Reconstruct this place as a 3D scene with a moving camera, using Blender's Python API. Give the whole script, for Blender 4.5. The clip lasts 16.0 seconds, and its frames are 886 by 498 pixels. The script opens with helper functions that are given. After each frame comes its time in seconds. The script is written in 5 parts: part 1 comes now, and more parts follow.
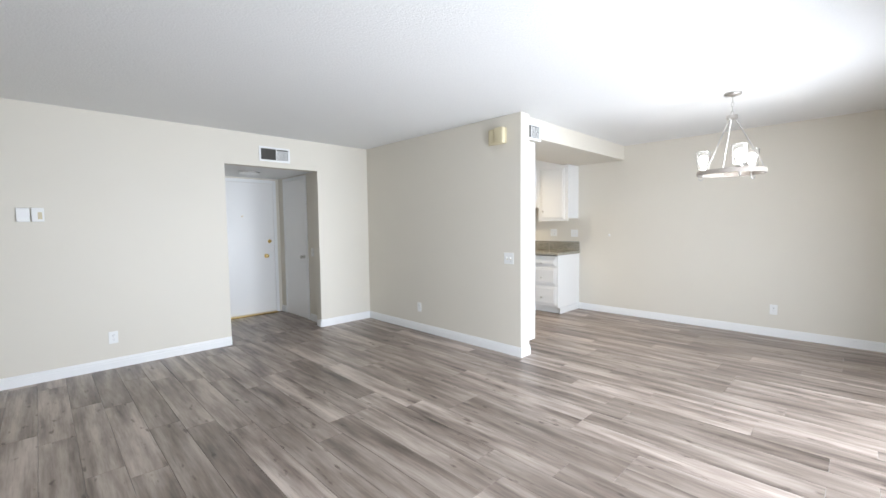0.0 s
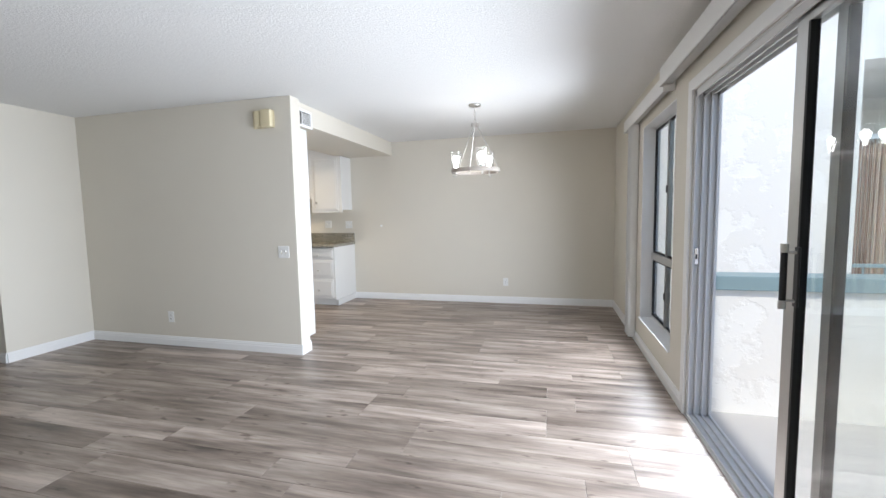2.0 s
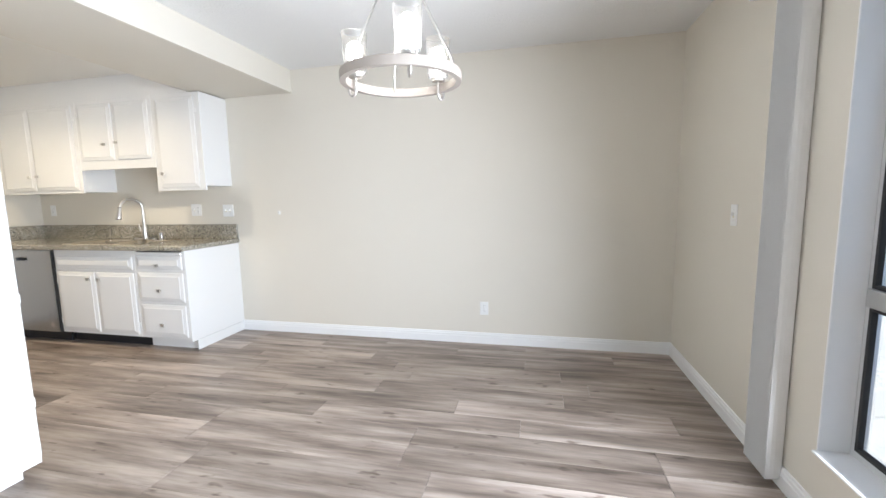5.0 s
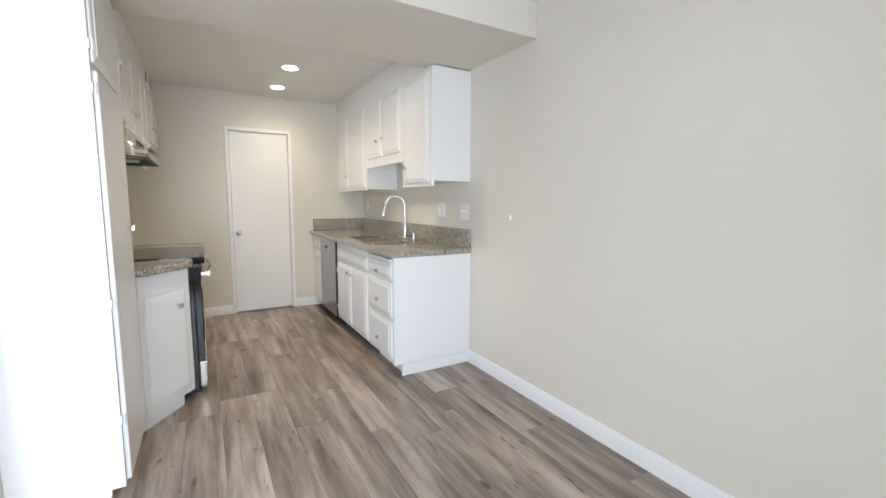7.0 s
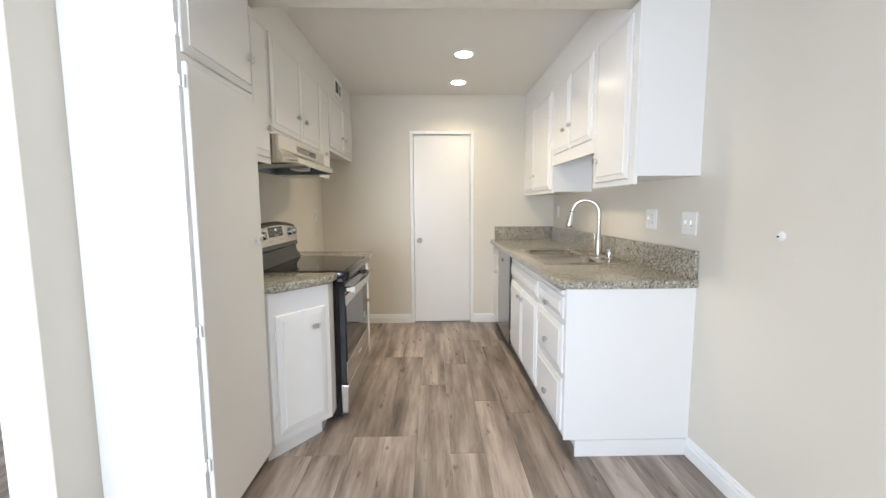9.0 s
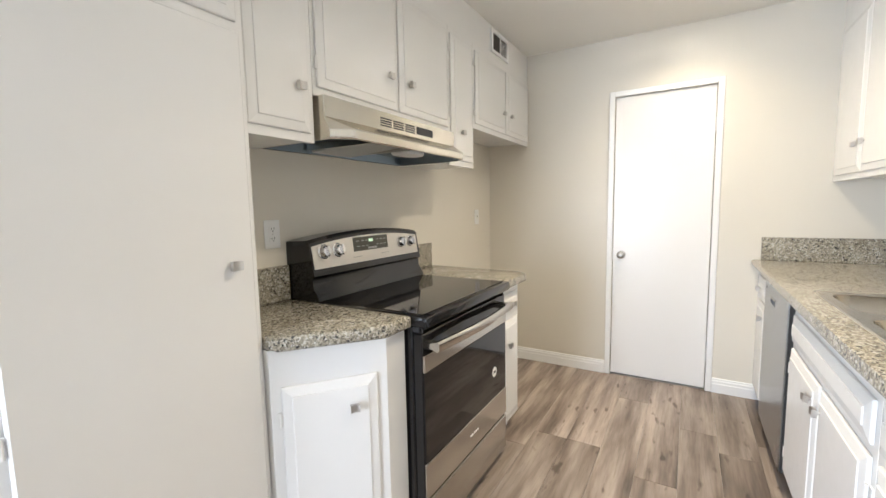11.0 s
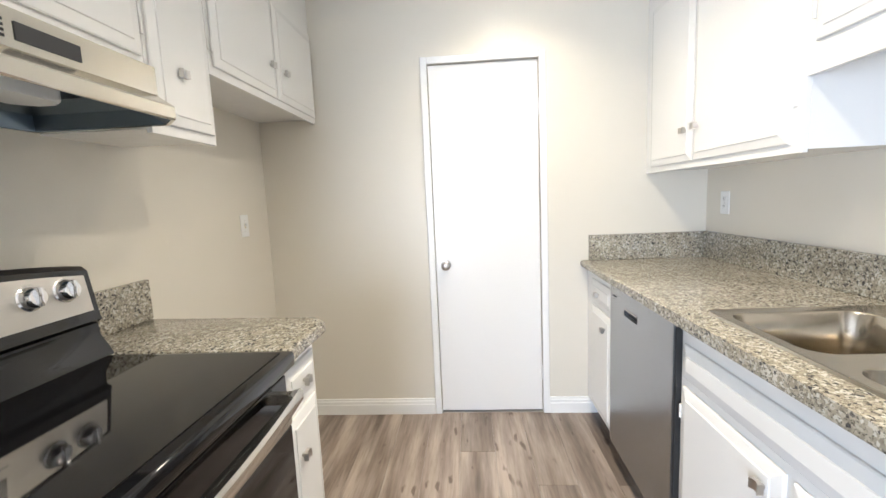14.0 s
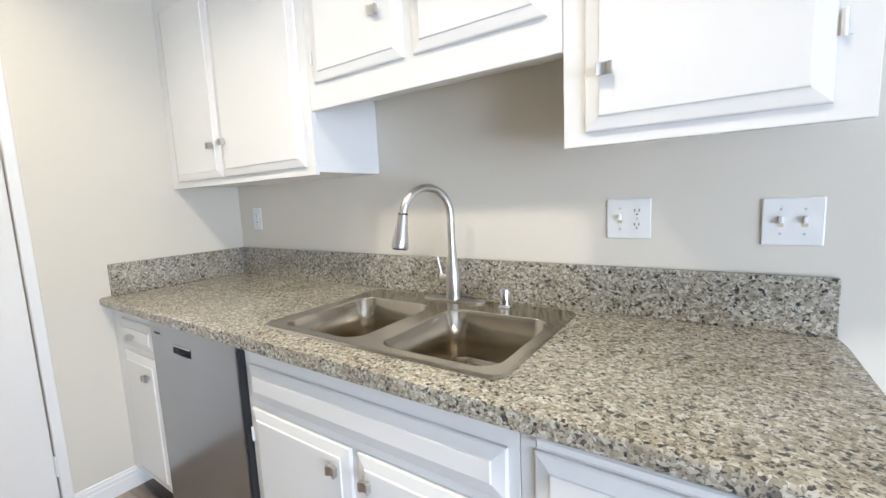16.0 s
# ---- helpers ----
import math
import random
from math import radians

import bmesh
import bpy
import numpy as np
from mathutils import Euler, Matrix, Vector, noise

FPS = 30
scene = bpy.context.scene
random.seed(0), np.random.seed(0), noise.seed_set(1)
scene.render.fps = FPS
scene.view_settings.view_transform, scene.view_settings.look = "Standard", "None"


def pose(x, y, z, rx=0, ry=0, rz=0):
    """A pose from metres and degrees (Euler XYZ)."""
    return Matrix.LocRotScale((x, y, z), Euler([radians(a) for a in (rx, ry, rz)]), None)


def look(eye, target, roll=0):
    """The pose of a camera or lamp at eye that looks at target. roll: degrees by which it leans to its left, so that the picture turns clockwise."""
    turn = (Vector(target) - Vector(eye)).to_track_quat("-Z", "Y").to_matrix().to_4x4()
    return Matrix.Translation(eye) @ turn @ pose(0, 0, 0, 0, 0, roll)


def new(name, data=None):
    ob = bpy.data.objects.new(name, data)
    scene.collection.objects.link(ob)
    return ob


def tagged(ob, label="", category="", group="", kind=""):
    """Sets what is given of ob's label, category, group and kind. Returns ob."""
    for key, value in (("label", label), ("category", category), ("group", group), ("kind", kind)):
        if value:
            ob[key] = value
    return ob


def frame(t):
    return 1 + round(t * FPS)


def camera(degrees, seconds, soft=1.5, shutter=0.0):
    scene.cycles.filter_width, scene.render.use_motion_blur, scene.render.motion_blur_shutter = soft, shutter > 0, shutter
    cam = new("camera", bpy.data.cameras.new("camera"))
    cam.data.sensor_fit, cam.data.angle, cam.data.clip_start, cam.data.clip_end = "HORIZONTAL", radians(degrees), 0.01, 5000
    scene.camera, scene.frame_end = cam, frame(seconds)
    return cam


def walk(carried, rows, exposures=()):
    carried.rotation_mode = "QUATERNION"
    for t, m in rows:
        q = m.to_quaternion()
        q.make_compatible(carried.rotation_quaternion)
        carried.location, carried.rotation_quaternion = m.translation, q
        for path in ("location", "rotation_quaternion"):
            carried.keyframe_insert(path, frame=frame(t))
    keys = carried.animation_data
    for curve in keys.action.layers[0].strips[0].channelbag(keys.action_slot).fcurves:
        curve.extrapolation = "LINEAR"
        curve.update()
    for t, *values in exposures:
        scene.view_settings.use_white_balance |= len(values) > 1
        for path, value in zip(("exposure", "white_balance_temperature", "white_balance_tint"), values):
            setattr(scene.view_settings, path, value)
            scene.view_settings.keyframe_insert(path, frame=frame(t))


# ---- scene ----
cam = camera(94.1, 16.0)
PATH = [
    (0, (0.1, 0.426, 1.348), (-1.326, 1.823, 1.231), -0.7),
    (0.5, (0.065, 0.415, 1.316), (-1.165, 1.987, 1.2), -0.8),
    (1, (0.07, 0.413, 1.326), (-0.922, 2.144, 1.193), -0.9),
    (1.5, (0.072, 0.411, 1.313), (-0.672, 2.263, 1.176), -0.9),
    (2, (0.033, 0.439, 1.328), (-0.472, 2.367, 1.16), -1.1),
    (2.5, (-0.006, 0.673, 1.29), (-0.331, 2.637, 1.092), -1.2),
    (3, (-0.078, 1.072, 1.282), (-0.261, 3.048, 1.033), -1.1),
    (5.5, (-0.168, 3.528, 1.256), (-0.855, 5.391, 1.023), -1.0),
    (6, (-0.185, 4.012, 1.240), (-1.293, 5.659, 1.023), -0.8),
    (6.5, (-0.245, 4.386, 1.278), (-1.722, 5.716, 1.053), -0.1),
    (7, (-0.372, 4.721, 1.268), (-2.093, 5.714, 1.042), 0.3),
    (7.5, (-0.531, 4.959, 1.283), (-2.41, 5.6, 1.045), 0.2),
    (8, (-0.595, 5.098, 1.286), (-2.547, 5.464, 1.052), 0.1),
    (10.5, (-2.056, 5.365, 1.286), (-3.946, 4.74, 1.094), -1.0),
    (11, (-2.275, 5.46, 1.281), (-3.984, 4.442, 1.08), -1.1),
    (11.5, (-2.443, 5.403, 1.278), (-3.949, 4.104, 1.062), -1.1),
    (12, (-2.585, 5.414, 1.28), (-3.944, 3.965, 1.051), -1.4),
    (12.5, (-2.705, 5.403, 1.276), (-4.141, 4.032, 1.036), -1.6),
    (13, (-2.814, 5.262, 1.286), (-4.475, 4.174, 1.048), -2.0),
    (13.5, (-2.965, 5.17, 1.287), (-4.843, 4.522, 1.052), -2.5),
    (14, (-3.141, 5.189, 1.295), (-5.122, 5.058, 1.055), -2.5),
    (14.5, (-3.25, 5.198, 1.292), (-5.196, 5.594, 1.051), -2.2),
    (15, (-3.306, 5.18, 1.296), (-5.082, 6.065, 1.044), -2.3),
    (15.5, (-3.3, 5.179, 1.293), (-4.793, 6.485, 1.035), -2.6),
    (16, (-3.256, 5.196, 1.286), (-4.37, 6.838, 1.038), -2.6),
]
walk(cam, [(t, look(eye, target, roll)) for t, eye, target, roll in PATH],
     exposures=[(0.0, 1.40, 6000, 10), (1.2, 1.30, 6050, 10), (2.5, 1.02, 5950, 10), (3.2, 1.02, 6050, 10), (5.5, 1.68, 5800, 10), (6.3, 1.45, 5700, 10), (7.0, 1.27, 5850, 10), (8.0, 1.3, 5850, 10),
                (10.5, 1.82, 5850, 10), (12.0, 1.96, 5550, 10), (13.0, 2.12, 5800, 10), (13.5, 2.18, 5600, 10), (14.0, 2.05, 5500, 10), (16.0, 1.72, 5350, 10)])

# ---- world, sun, large lights ----
world = bpy.data.worlds.new("sky")
scene.world = world
world.use_nodes = True
wn = world.node_tree
sky = wn.nodes.new("ShaderNodeTexSky")
sky.sky_type = "NISHITA"
sky.sun_disc = False
sky.sun_elevation = radians(59)
sky.sun_rotation = radians(184)
wn.links.new(sky.outputs[0], wn.nodes["Background"].inputs[0])
wn.nodes["Background"].inputs[1].default_value = 0.11

sun = new("sun", bpy.data.lights.new("sun", "SUN"))
sun.data.energy = 1.45
sun.data.angle = radians(2.0)
sun.data.color = (1.0, 0.92, 0.80)
sun.matrix_world = look((-0.35, -5.2, 8.6), (0, 0, 0))


def area_lamp(name, eye, target, sx, sy, power, color, spread):
    lamp = new(name, bpy.data.lights.new(name, "AREA"))
    lamp.data.shape, lamp.data.size, lamp.data.size_y = "RECTANGLE", sx, sy
    lamp.data.energy, lamp.data.color, lamp.data.spread = power, color, radians(spread)
    lamp.matrix_world = look(eye, target)
    return lamp


# daylight of the sky in the two openings of the window wall: three bands each, strongest low down as the light falls from above
for i, (door_power, window_power, spread) in enumerate(((23, 11.5, 165), (17, 8.5, 150), (8, 4, 115))):
    z = 0.34 + 0.65 * i
    area_lamp("door_daylight", (0.845, 2.10, z), (-0.155, 2.10, z - 0.10), 2.35, 0.64, door_power, (0.92, 0.955, 1.0), spread)
    z = 0.60 + 0.58 * i
    area_lamp("window_daylight", (0.845, 4.225, z), (-0.155, 4.225, z - 0.10), 0.98, 0.57, window_power, (0.92, 0.955, 1.0), spread)

# ---- materials ----


def material(name, color, rough=0.5, metal=0.0):
    m = bpy.data.materials.new(name)
    m.use_nodes = True
    b = m.node_tree.nodes["Principled BSDF"]
    b.inputs["Base Color"].default_value = (*color, 1)
    b.inputs["Roughness"].default_value = rough
    b.inputs["Metallic"].default_value = metal
    return m, m.node_tree, b


def coords(nt, scale=(1, 1, 1), kind="Object"):
    tc = nt.nodes.new("ShaderNodeTexCoord")
    mp = nt.nodes.new("ShaderNodeMapping")
    mp.inputs["Scale"].default_value = scale
    nt.links.new(tc.outputs[kind], mp.inputs[0])
    return mp


def noise_tex(nt, vec, scale, detail=3.0, rough=0.55):
    n = nt.nodes.new("ShaderNodeTexNoise")
    n.inputs["Scale"].default_value = scale
    n.inputs["Detail"].default_value = detail
    n.inputs["Roughness"].default_value = rough
    nt.links.new(vec.outputs[0], n.inputs["Vector"])
    return n


def ramp(nt, fac, stops):
    r = nt.nodes.new("ShaderNodeValToRGB")
    while len(r.color_ramp.elements) < len(stops):
        r.color_ramp.elements.new(0.5)
    for e, (p, c) in zip(r.color_ramp.elements, stops):
        e.position, e.color = p, (*c, 1)
    nt.links.new(fac, r.inputs[0])
    return r


def mix(nt, kind, fac, a, b):
    n = nt.nodes.new("ShaderNodeMix")
    n.data_type, n.blend_type = "RGBA", kind
    if isinstance(fac, (int, float)):
        n.inputs[0].default_value = fac
    else:
        nt.links.new(fac, n.inputs[0])
    for i, v in ((6, a), (7, b)):
        if isinstance(v, tuple):
            n.inputs[i].default_value = (*v, 1)
        else:
            nt.links.new(v, n.inputs[i])
    return n.outputs[2]


def relief(nt, bsdf, height, strength, distance):
    bp = nt.nodes.new("ShaderNodeBump")
    bp.inputs["Strength"].default_value = strength
    bp.inputs["Distance"].default_value = distance
    nt.links.new(height, bp.inputs["Height"])
    nt.links.new(bp.outputs[0], bsdf.inputs["Normal"])


def scaled(nt, value, low, high):
    mr = nt.nodes.new("ShaderNodeMapRange")
    mr.inputs["To Min"].default_value, mr.inputs["To Max"].default_value = low, high
    nt.links.new(value, mr.inputs[0])
    return mr.outputs[0]


def paint(name, color, rough, fine, depth, uneven=0.05, strength=0.3):
    """Painted surface: faint roller unevenness, fine relief."""
    m, nt, b = material(name, color, rough)
    v = coords(nt)
    big = noise_tex(nt, v, 1.3, 3)
    small = noise_tex(nt, v, fine, 4)
    dark = tuple(c * (1 - uneven) for c in color)
    nt.links.new(mix(nt, "MIX", big.outputs[0], color, dark), b.inputs["Base Color"])
    nt.links.new(scaled(nt, small.outputs[0], rough - 0.06, rough + 0.06), b.inputs["Roughness"])
    relief(nt, b, small.outputs[0], strength, depth)
    return m


M_WALL = paint("beige_wall_paint", (0.715, 0.675, 0.588), 0.55, 130, 0.0015, 0.05)
M_KWALL = paint("beige_semigloss_paint", (0.715, 0.675, 0.588), 0.42, 90, 0.0012, 0.05)
M_CEIL = paint("ceiling_paint", (0.80, 0.80, 0.785), 0.8, 75, 0.006, 0.03, 0.6)
M_KCEIL = paint("kitchen_ceiling_paint", (0.80, 0.78, 0.73), 0.45, 90, 0.002, 0.04)
M_TRIM = paint("white_trim_paint", (0.84, 0.84, 0.83), 0.35, 40, 0.0006, 0.03)
M_CAB = paint("white_cabinet_enamel", (0.80, 0.795, 0.775), 0.24, 22, 0.0006, 0.03, 0.15)
M_DOOR = paint("white_door_enamel", (0.82, 0.81, 0.79), 0.30, 120, 0.0004, 0.02, 0.06)
M_PLATE, _, _ = material("white_plastic", (0.82, 0.82, 0.80), 0.35)
M_CHIME = paint("ivory_plastic", (0.68, 0.60, 0.40), 0.45, 60, 0.0004, 0.08)
M_DARK, _, _ = material("dark_gap", (0.015, 0.015, 0.017), 0.6)
M_BLACK, _, _ = material("black_enamel", (0.007, 0.007, 0.008), 0.07)
M_BLKPL, _, _ = material("black_plastic", (0.02, 0.02, 0.022), 0.4)
M_GLASSTOP, _, _ = material("black_ceramic_glass", (0.006, 0.006, 0.007), 0.045)
M_BRASS, _, _ = material("polished_brass", (0.80, 0.60, 0.25), 0.2, 1.0)
M_CHROME, _, _ = material("chrome", (0.80, 0.80, 0.82), 0.12, 1.0)
M_TEAL = paint("teal_rail_paint", (0.24, 0.33, 0.345), 0.5, 40, 0.001, 0.08)
M_RUBBER, _, _ = material("black_gasket", (0.02, 0.02, 0.02), 0.7)


def brushed(name, color, rough, stretch, tone=0.12):
    m, nt, b = material(name, color, rough, 1.0)
    v = coords(nt, stretch)
    n = noise_tex(nt, v, 60, 4, 0.6)
    nt.links.new(scaled(nt, n.outputs[0], rough - 0.08, rough + 0.1), b.inputs["Roughness"])
    nt.links.new(mix(nt, "MIX", n.outputs[0], color, tuple(c * (1 - tone) for c in color)), b.inputs["Base Color"])
    b.inputs["Anisotropic"].default_value = 0.4
    return m


M_STEEL = brushed("brushed_stainless_steel", (0.60, 0.58, 0.53), 0.165, (1, 30, 30))
M_HOOD = brushed("polished_hood_steel", (0.70, 0.66, 0.57), 0.17, (1, 30, 30))
M_PANEL = brushed("panel_steel", (0.66, 0.63, 0.58), 0.38, (1, 30, 30))
M_SINK = brushed("sink_steel", (0.54, 0.49, 0.41), 0.16, (3, 20, 3))
M_NICKEL = brushed("satin_nickel", (0.62, 0.60, 0.57), 0.30, (20, 20, 2))
M_ALU = brushed("mill_aluminium", (0.66, 0.66, 0.66), 0.42, (10, 10, 1))
M_BRONZE = brushed("grey_anodised_aluminium", (0.30, 0.30, 0.29), 0.42, (10, 10, 1))
M_PALEALU = paint("pale_weathered_aluminium", (0.66, 0.66, 0.65), 0.42, 60, 0.0003, 0.08, 0.15)
M_SASH = brushed("worn_grey_aluminium", (0.60, 0.60, 0.59), 0.40, (10, 10, 1))
# hood steel with the cavity's shade and bluish sheen put into its colour
M_HOODIN = brushed("shaded_hood_steel", (0.16, 0.20, 0.24), 0.30, (1, 20, 20))
M_GREYMET = brushed("dishwasher_steel", (0.42, 0.43, 0.44), 0.26, (30, 1, 30))


def glass(name, tint, rough=0.0):
    m, nt, b = material(name, tint, rough)
    b.inputs["Transmission Weight"].default_value = 1.0
    b.inputs["IOR"].default_value = 1.45
    return m


M_GLASS = glass("window_glass", (0.96, 0.99, 0.98))


def lamp_glow(name, color, strength):
    m, nt, b = material(name, (0.9, 0.9, 0.9), 0.4)
    b.inputs["Emission Color"].default_value = (*color, 1)
    b.inputs["Emission Strength"].default_value = strength
    return m


M_BULB = lamp_glow("lit_bulb", (1.0, 0.95, 0.88), 6)
M_CANLENS = lamp_glow("lit_downlight_lens", (1.0, 0.86, 0.66), 16)
M_KEY, _, _ = material("grey_print", (0.30, 0.30, 0.29), 0.5)
M_DISPLAYGLASS, _, _ = material("dark_display", (0.05, 0.048, 0.035), 0.2)
M_DISPLAY = lamp_glow("green_display", (0.15, 0.9, 0.25), 0.12)
M_SHADE = glass("seeded_glass_shade", (0.97, 0.97, 0.97), 0.16)
# dark colour that stands for the shade inside the open registers
M_VENTDARK, _, _ = material("shaded_vent_interior", (0.11, 0.105, 0.095), 0.8)


def wood_floor():
    """Grey-brown vinyl planks: tone by plank, long grain, dark knots."""
    m, nt, b = material("vinyl_plank", (0.2, 0.17, 0.15), 0.38)
    info = nt.nodes.new("ShaderNodeObjectInfo")
    tc = nt.nodes.new("ShaderNodeTexCoord")
    shift = nt.nodes.new("ShaderNodeVectorMath")
    shift.operation = "MULTIPLY_ADD"
    comb = nt.nodes.new("ShaderNodeCombineXYZ")
    for i in range(3):
        nt.links.new(info.outputs["Random"], comb.inputs[i])
    nt.links.new(comb.outputs[0], shift.inputs[0])
    shift.inputs[1].default_value = (37.0, 91.0, 13.0)
    nt.links.new(tc.outputs["Object"], shift.inputs[2])
    warp = nt.nodes.new("ShaderNodeMapping")
    warp.inputs["Scale"].default_value = (0.8, 7.0, 1)
    nt.links.new(shift.outputs[0], warp.inputs[0])
    cloud = noise_tex(nt, warp, 1.5, 4, 0.6)
    fine_map = nt.nodes.new("ShaderNodeMapping")
    fine_map.inputs["Scale"].default_value = (2.2, 46.0, 1)
    nt.links.new(shift.outputs[0], fine_map.inputs[0])
    fine = noise_tex(nt, fine_map, 2.0, 5, 0.65)
    knot_map = nt.nodes.new("ShaderNodeMapping")
    knot_map.inputs["Scale"].default_value = (4.2, 13.0, 1)
    nt.links.new(shift.outputs[0], knot_map.inputs[0])
    knots = noise_tex(nt, knot_map, 1.6, 2, 0.5)
    base = ramp(nt, cloud.outputs[0], [(0.27, (0.082, 0.062, 0.050)), (0.46, (0.252, 0.203, 0.168)), (0.68, (0.470, 0.400, 0.345))])
    grain = ramp(nt, fine.outputs[0], [(0.28, (0.50, 0.47, 0.45)), (0.46, (0.93, 0.93, 0.93)), (0.75, (1.10, 1.10, 1.10))])
    col = mix(nt, "MULTIPLY", 0.55, base.outputs[0], grain.outputs[0])
    tone = ramp(nt, info.outputs["Random"], [(0.0, (0.76, 0.745, 0.73)), (0.5, (1.0, 1.0, 1.0)), (1.0, (1.22, 1.22, 1.23))])
    col = mix(nt, "MULTIPLY", 1.0, col, tone.outputs[0])
    spots = ramp(nt, knots.outputs[0], [(0.66, (1, 1, 1)), (0.74, (0.30, 0.25, 0.22))])
    col = mix(nt, "MULTIPLY", 0.8, col, spots.outputs[0])
    nt.links.new(col, b.inputs["Base Color"])
    nt.links.new(scaled(nt, fine.outputs[0], 0.42, 0.30), b.inputs["Roughness"])
    relief(nt, b, fine.outputs[0], 0.25, 0.0008)
    return m


M_FLOOR = wood_floor()


def granite():
    """Polished granite: crystals of grey, cream and black, about a centimetre across."""
    m, nt, b = material("speckled_granite", (0.3, 0.27, 0.22), 0.12)
    v = coords(nt)
    jitter = noise_tex(nt, v, 60, 2)
    vec = nt.nodes.new("ShaderNodeMix")
    vec.data_type = "VECTOR"
    vec.inputs[0].default_value = 0.012
    nt.links.new(v.outputs[0], vec.inputs[4])
    nt.links.new(jitter.outputs["Color"], vec.inputs[5])
    big = nt.nodes.new("ShaderNodeTexVoronoi")
    big.inputs["Scale"].default_value = 150
    nt.links.new(vec.outputs[1], big.inputs["Vector"])
    small = nt.nodes.new("ShaderNodeTexVoronoi")
    small.inputs["Scale"].default_value = 320
    nt.links.new(vec.outputs[1], small.inputs["Vector"])
    sep = nt.nodes.new("ShaderNodeSeparateColor")
    nt.links.new(big.outputs["Color"], sep.inputs[0])
    sep2 = nt.nodes.new("ShaderNodeSeparateColor")
    nt.links.new(small.outputs["Color"], sep2.inputs[0])
    c1 = ramp(nt, sep.outputs[0], [(0.0, (0.05, 0.05, 0.055)), (0.06, (0.085, 0.085, 0.088)), (0.12, (0.25, 0.232, 0.195)), (0.45, (0.355, 0.33, 0.275)), (0.74, (0.455, 0.43, 0.375)), (0.95, (0.58, 0.57, 0.54))])
    c2 = ramp(nt, sep2.outputs[0], [(0.0, (0.22, 0.22, 0.23)), (0.12, (0.34, 0.33, 0.32)), (0.19, (0.93, 0.93, 0.93)), (1.0, (1.05, 1.05, 1.05))])
    col = mix(nt, "MULTIPLY", 0.85, c1.outputs[0], c2.outputs[0])
    cloud = noise_tex(nt, v, 5, 3)
    shade = ramp(nt, cloud.outputs[0], [(0.3, (0.82, 0.79, 0.72)), (0.7, (1.06, 1.05, 1.0))])
    nt.links.new(mix(nt, "MULTIPLY", 1.0, col, shade.outputs[0]), b.inputs["Base Color"])
    return m


M_GRANITE = granite()


def stucco():
    m, nt, b = material("white_stucco", (0.80, 0.79, 0.76), 0.85)
    v = coords(nt)
    a = noise_tex(nt, v, 3.2, 6, 0.62)
    c = noise_tex(nt, v, 45, 4)
    patch = ramp(nt, a.outputs[0], [(0.44, (0, 0, 0)), (0.50, (1, 1, 1))])
    nt.links.new(mix(nt, "MIX", patch.outputs[0], (0.86, 0.84, 0.79), (0.82, 0.795, 0.74)), b.inputs["Base Color"])
    h = mix(nt, "ADD", 0.35, patch.outputs[0], c.outputs["Color"])
    relief(nt, b, h, 0.45, 0.006)
    return m


M_STUCCO = stucco()


def reeds():
    m, nt, b = material("dry_reed", (0.45, 0.30, 0.2), 0.8)
    g = nt.nodes.new("ShaderNodeNewGeometry")
    r = ramp(nt, g.outputs["Random Per Island"], [(0.0, (0.22, 0.12, 0.08)), (0.4, (0.42, 0.27, 0.19)), (0.75, (0.55, 0.38, 0.28)), (1.0, (0.66, 0.52, 0.40))])
    v = coords(nt, (1, 1, 0.2))
    n = noise_tex(nt, v, 40, 3)
    nt.links.new(mix(nt, "MULTIPLY", 0.4, r.outputs[0], n.outputs["Color"]), b.inputs["Base Color"])
    return m


M_REED = reeds()
M_CONCRETE = paint("pale_concrete", (0.54, 0.525, 0.50), 0.85, 60, 0.002, 0.15)
M_RING = paint("whitewashed_wood_band", (0.42, 0.37, 0.32), 0.55, 70, 0.0005, 0.25)

# ---- mesh helpers ----


def box(bm, lo, hi, bevel=0.0, seg=1):
    xs, ys, zs = zip(lo, hi)
    vs = [bm.verts.new((x, y, z)) for x in xs for y in ys for z in zs]
    idx = ((0, 1, 3, 2), (4, 6, 7, 5), (0, 4, 5, 1), (2, 3, 7, 6), (0, 2, 6, 4), (1, 5, 7, 3))
    fs = [bm.faces.new([vs[i] for i in f]) for f in idx]
    if bevel > 0:
        es = list({e for f in fs for e in f.edges})
        bmesh.ops.bevel(bm, geom=es, offset=bevel, segments=seg, affect="EDGES", profile=0.5)
    return bm


def prism(bm, outline, z0, z1, bevel=0.0):
    """A plan outline (anticlockwise) raised from z0 to z1."""
    lo = [bm.verts.new((x, y, z0)) for x, y in outline]
    hi = [bm.verts.new((x, y, z1)) for x, y in outline]
    n = len(outline)
    fs = [bm.faces.new(hi), bm.faces.new(lo[::-1])]
    fs += [bm.faces.new((lo[i], lo[(i + 1) % n], hi[(i + 1) % n], hi[i])) for i in range(n)]
    if bevel > 0:
        es = list(fs[0].edges) + list(fs[1].edges)
        bmesh.ops.bevel(bm, geom=es, offset=bevel, segments=3, affect="EDGES", profile=0.5)
    return bm


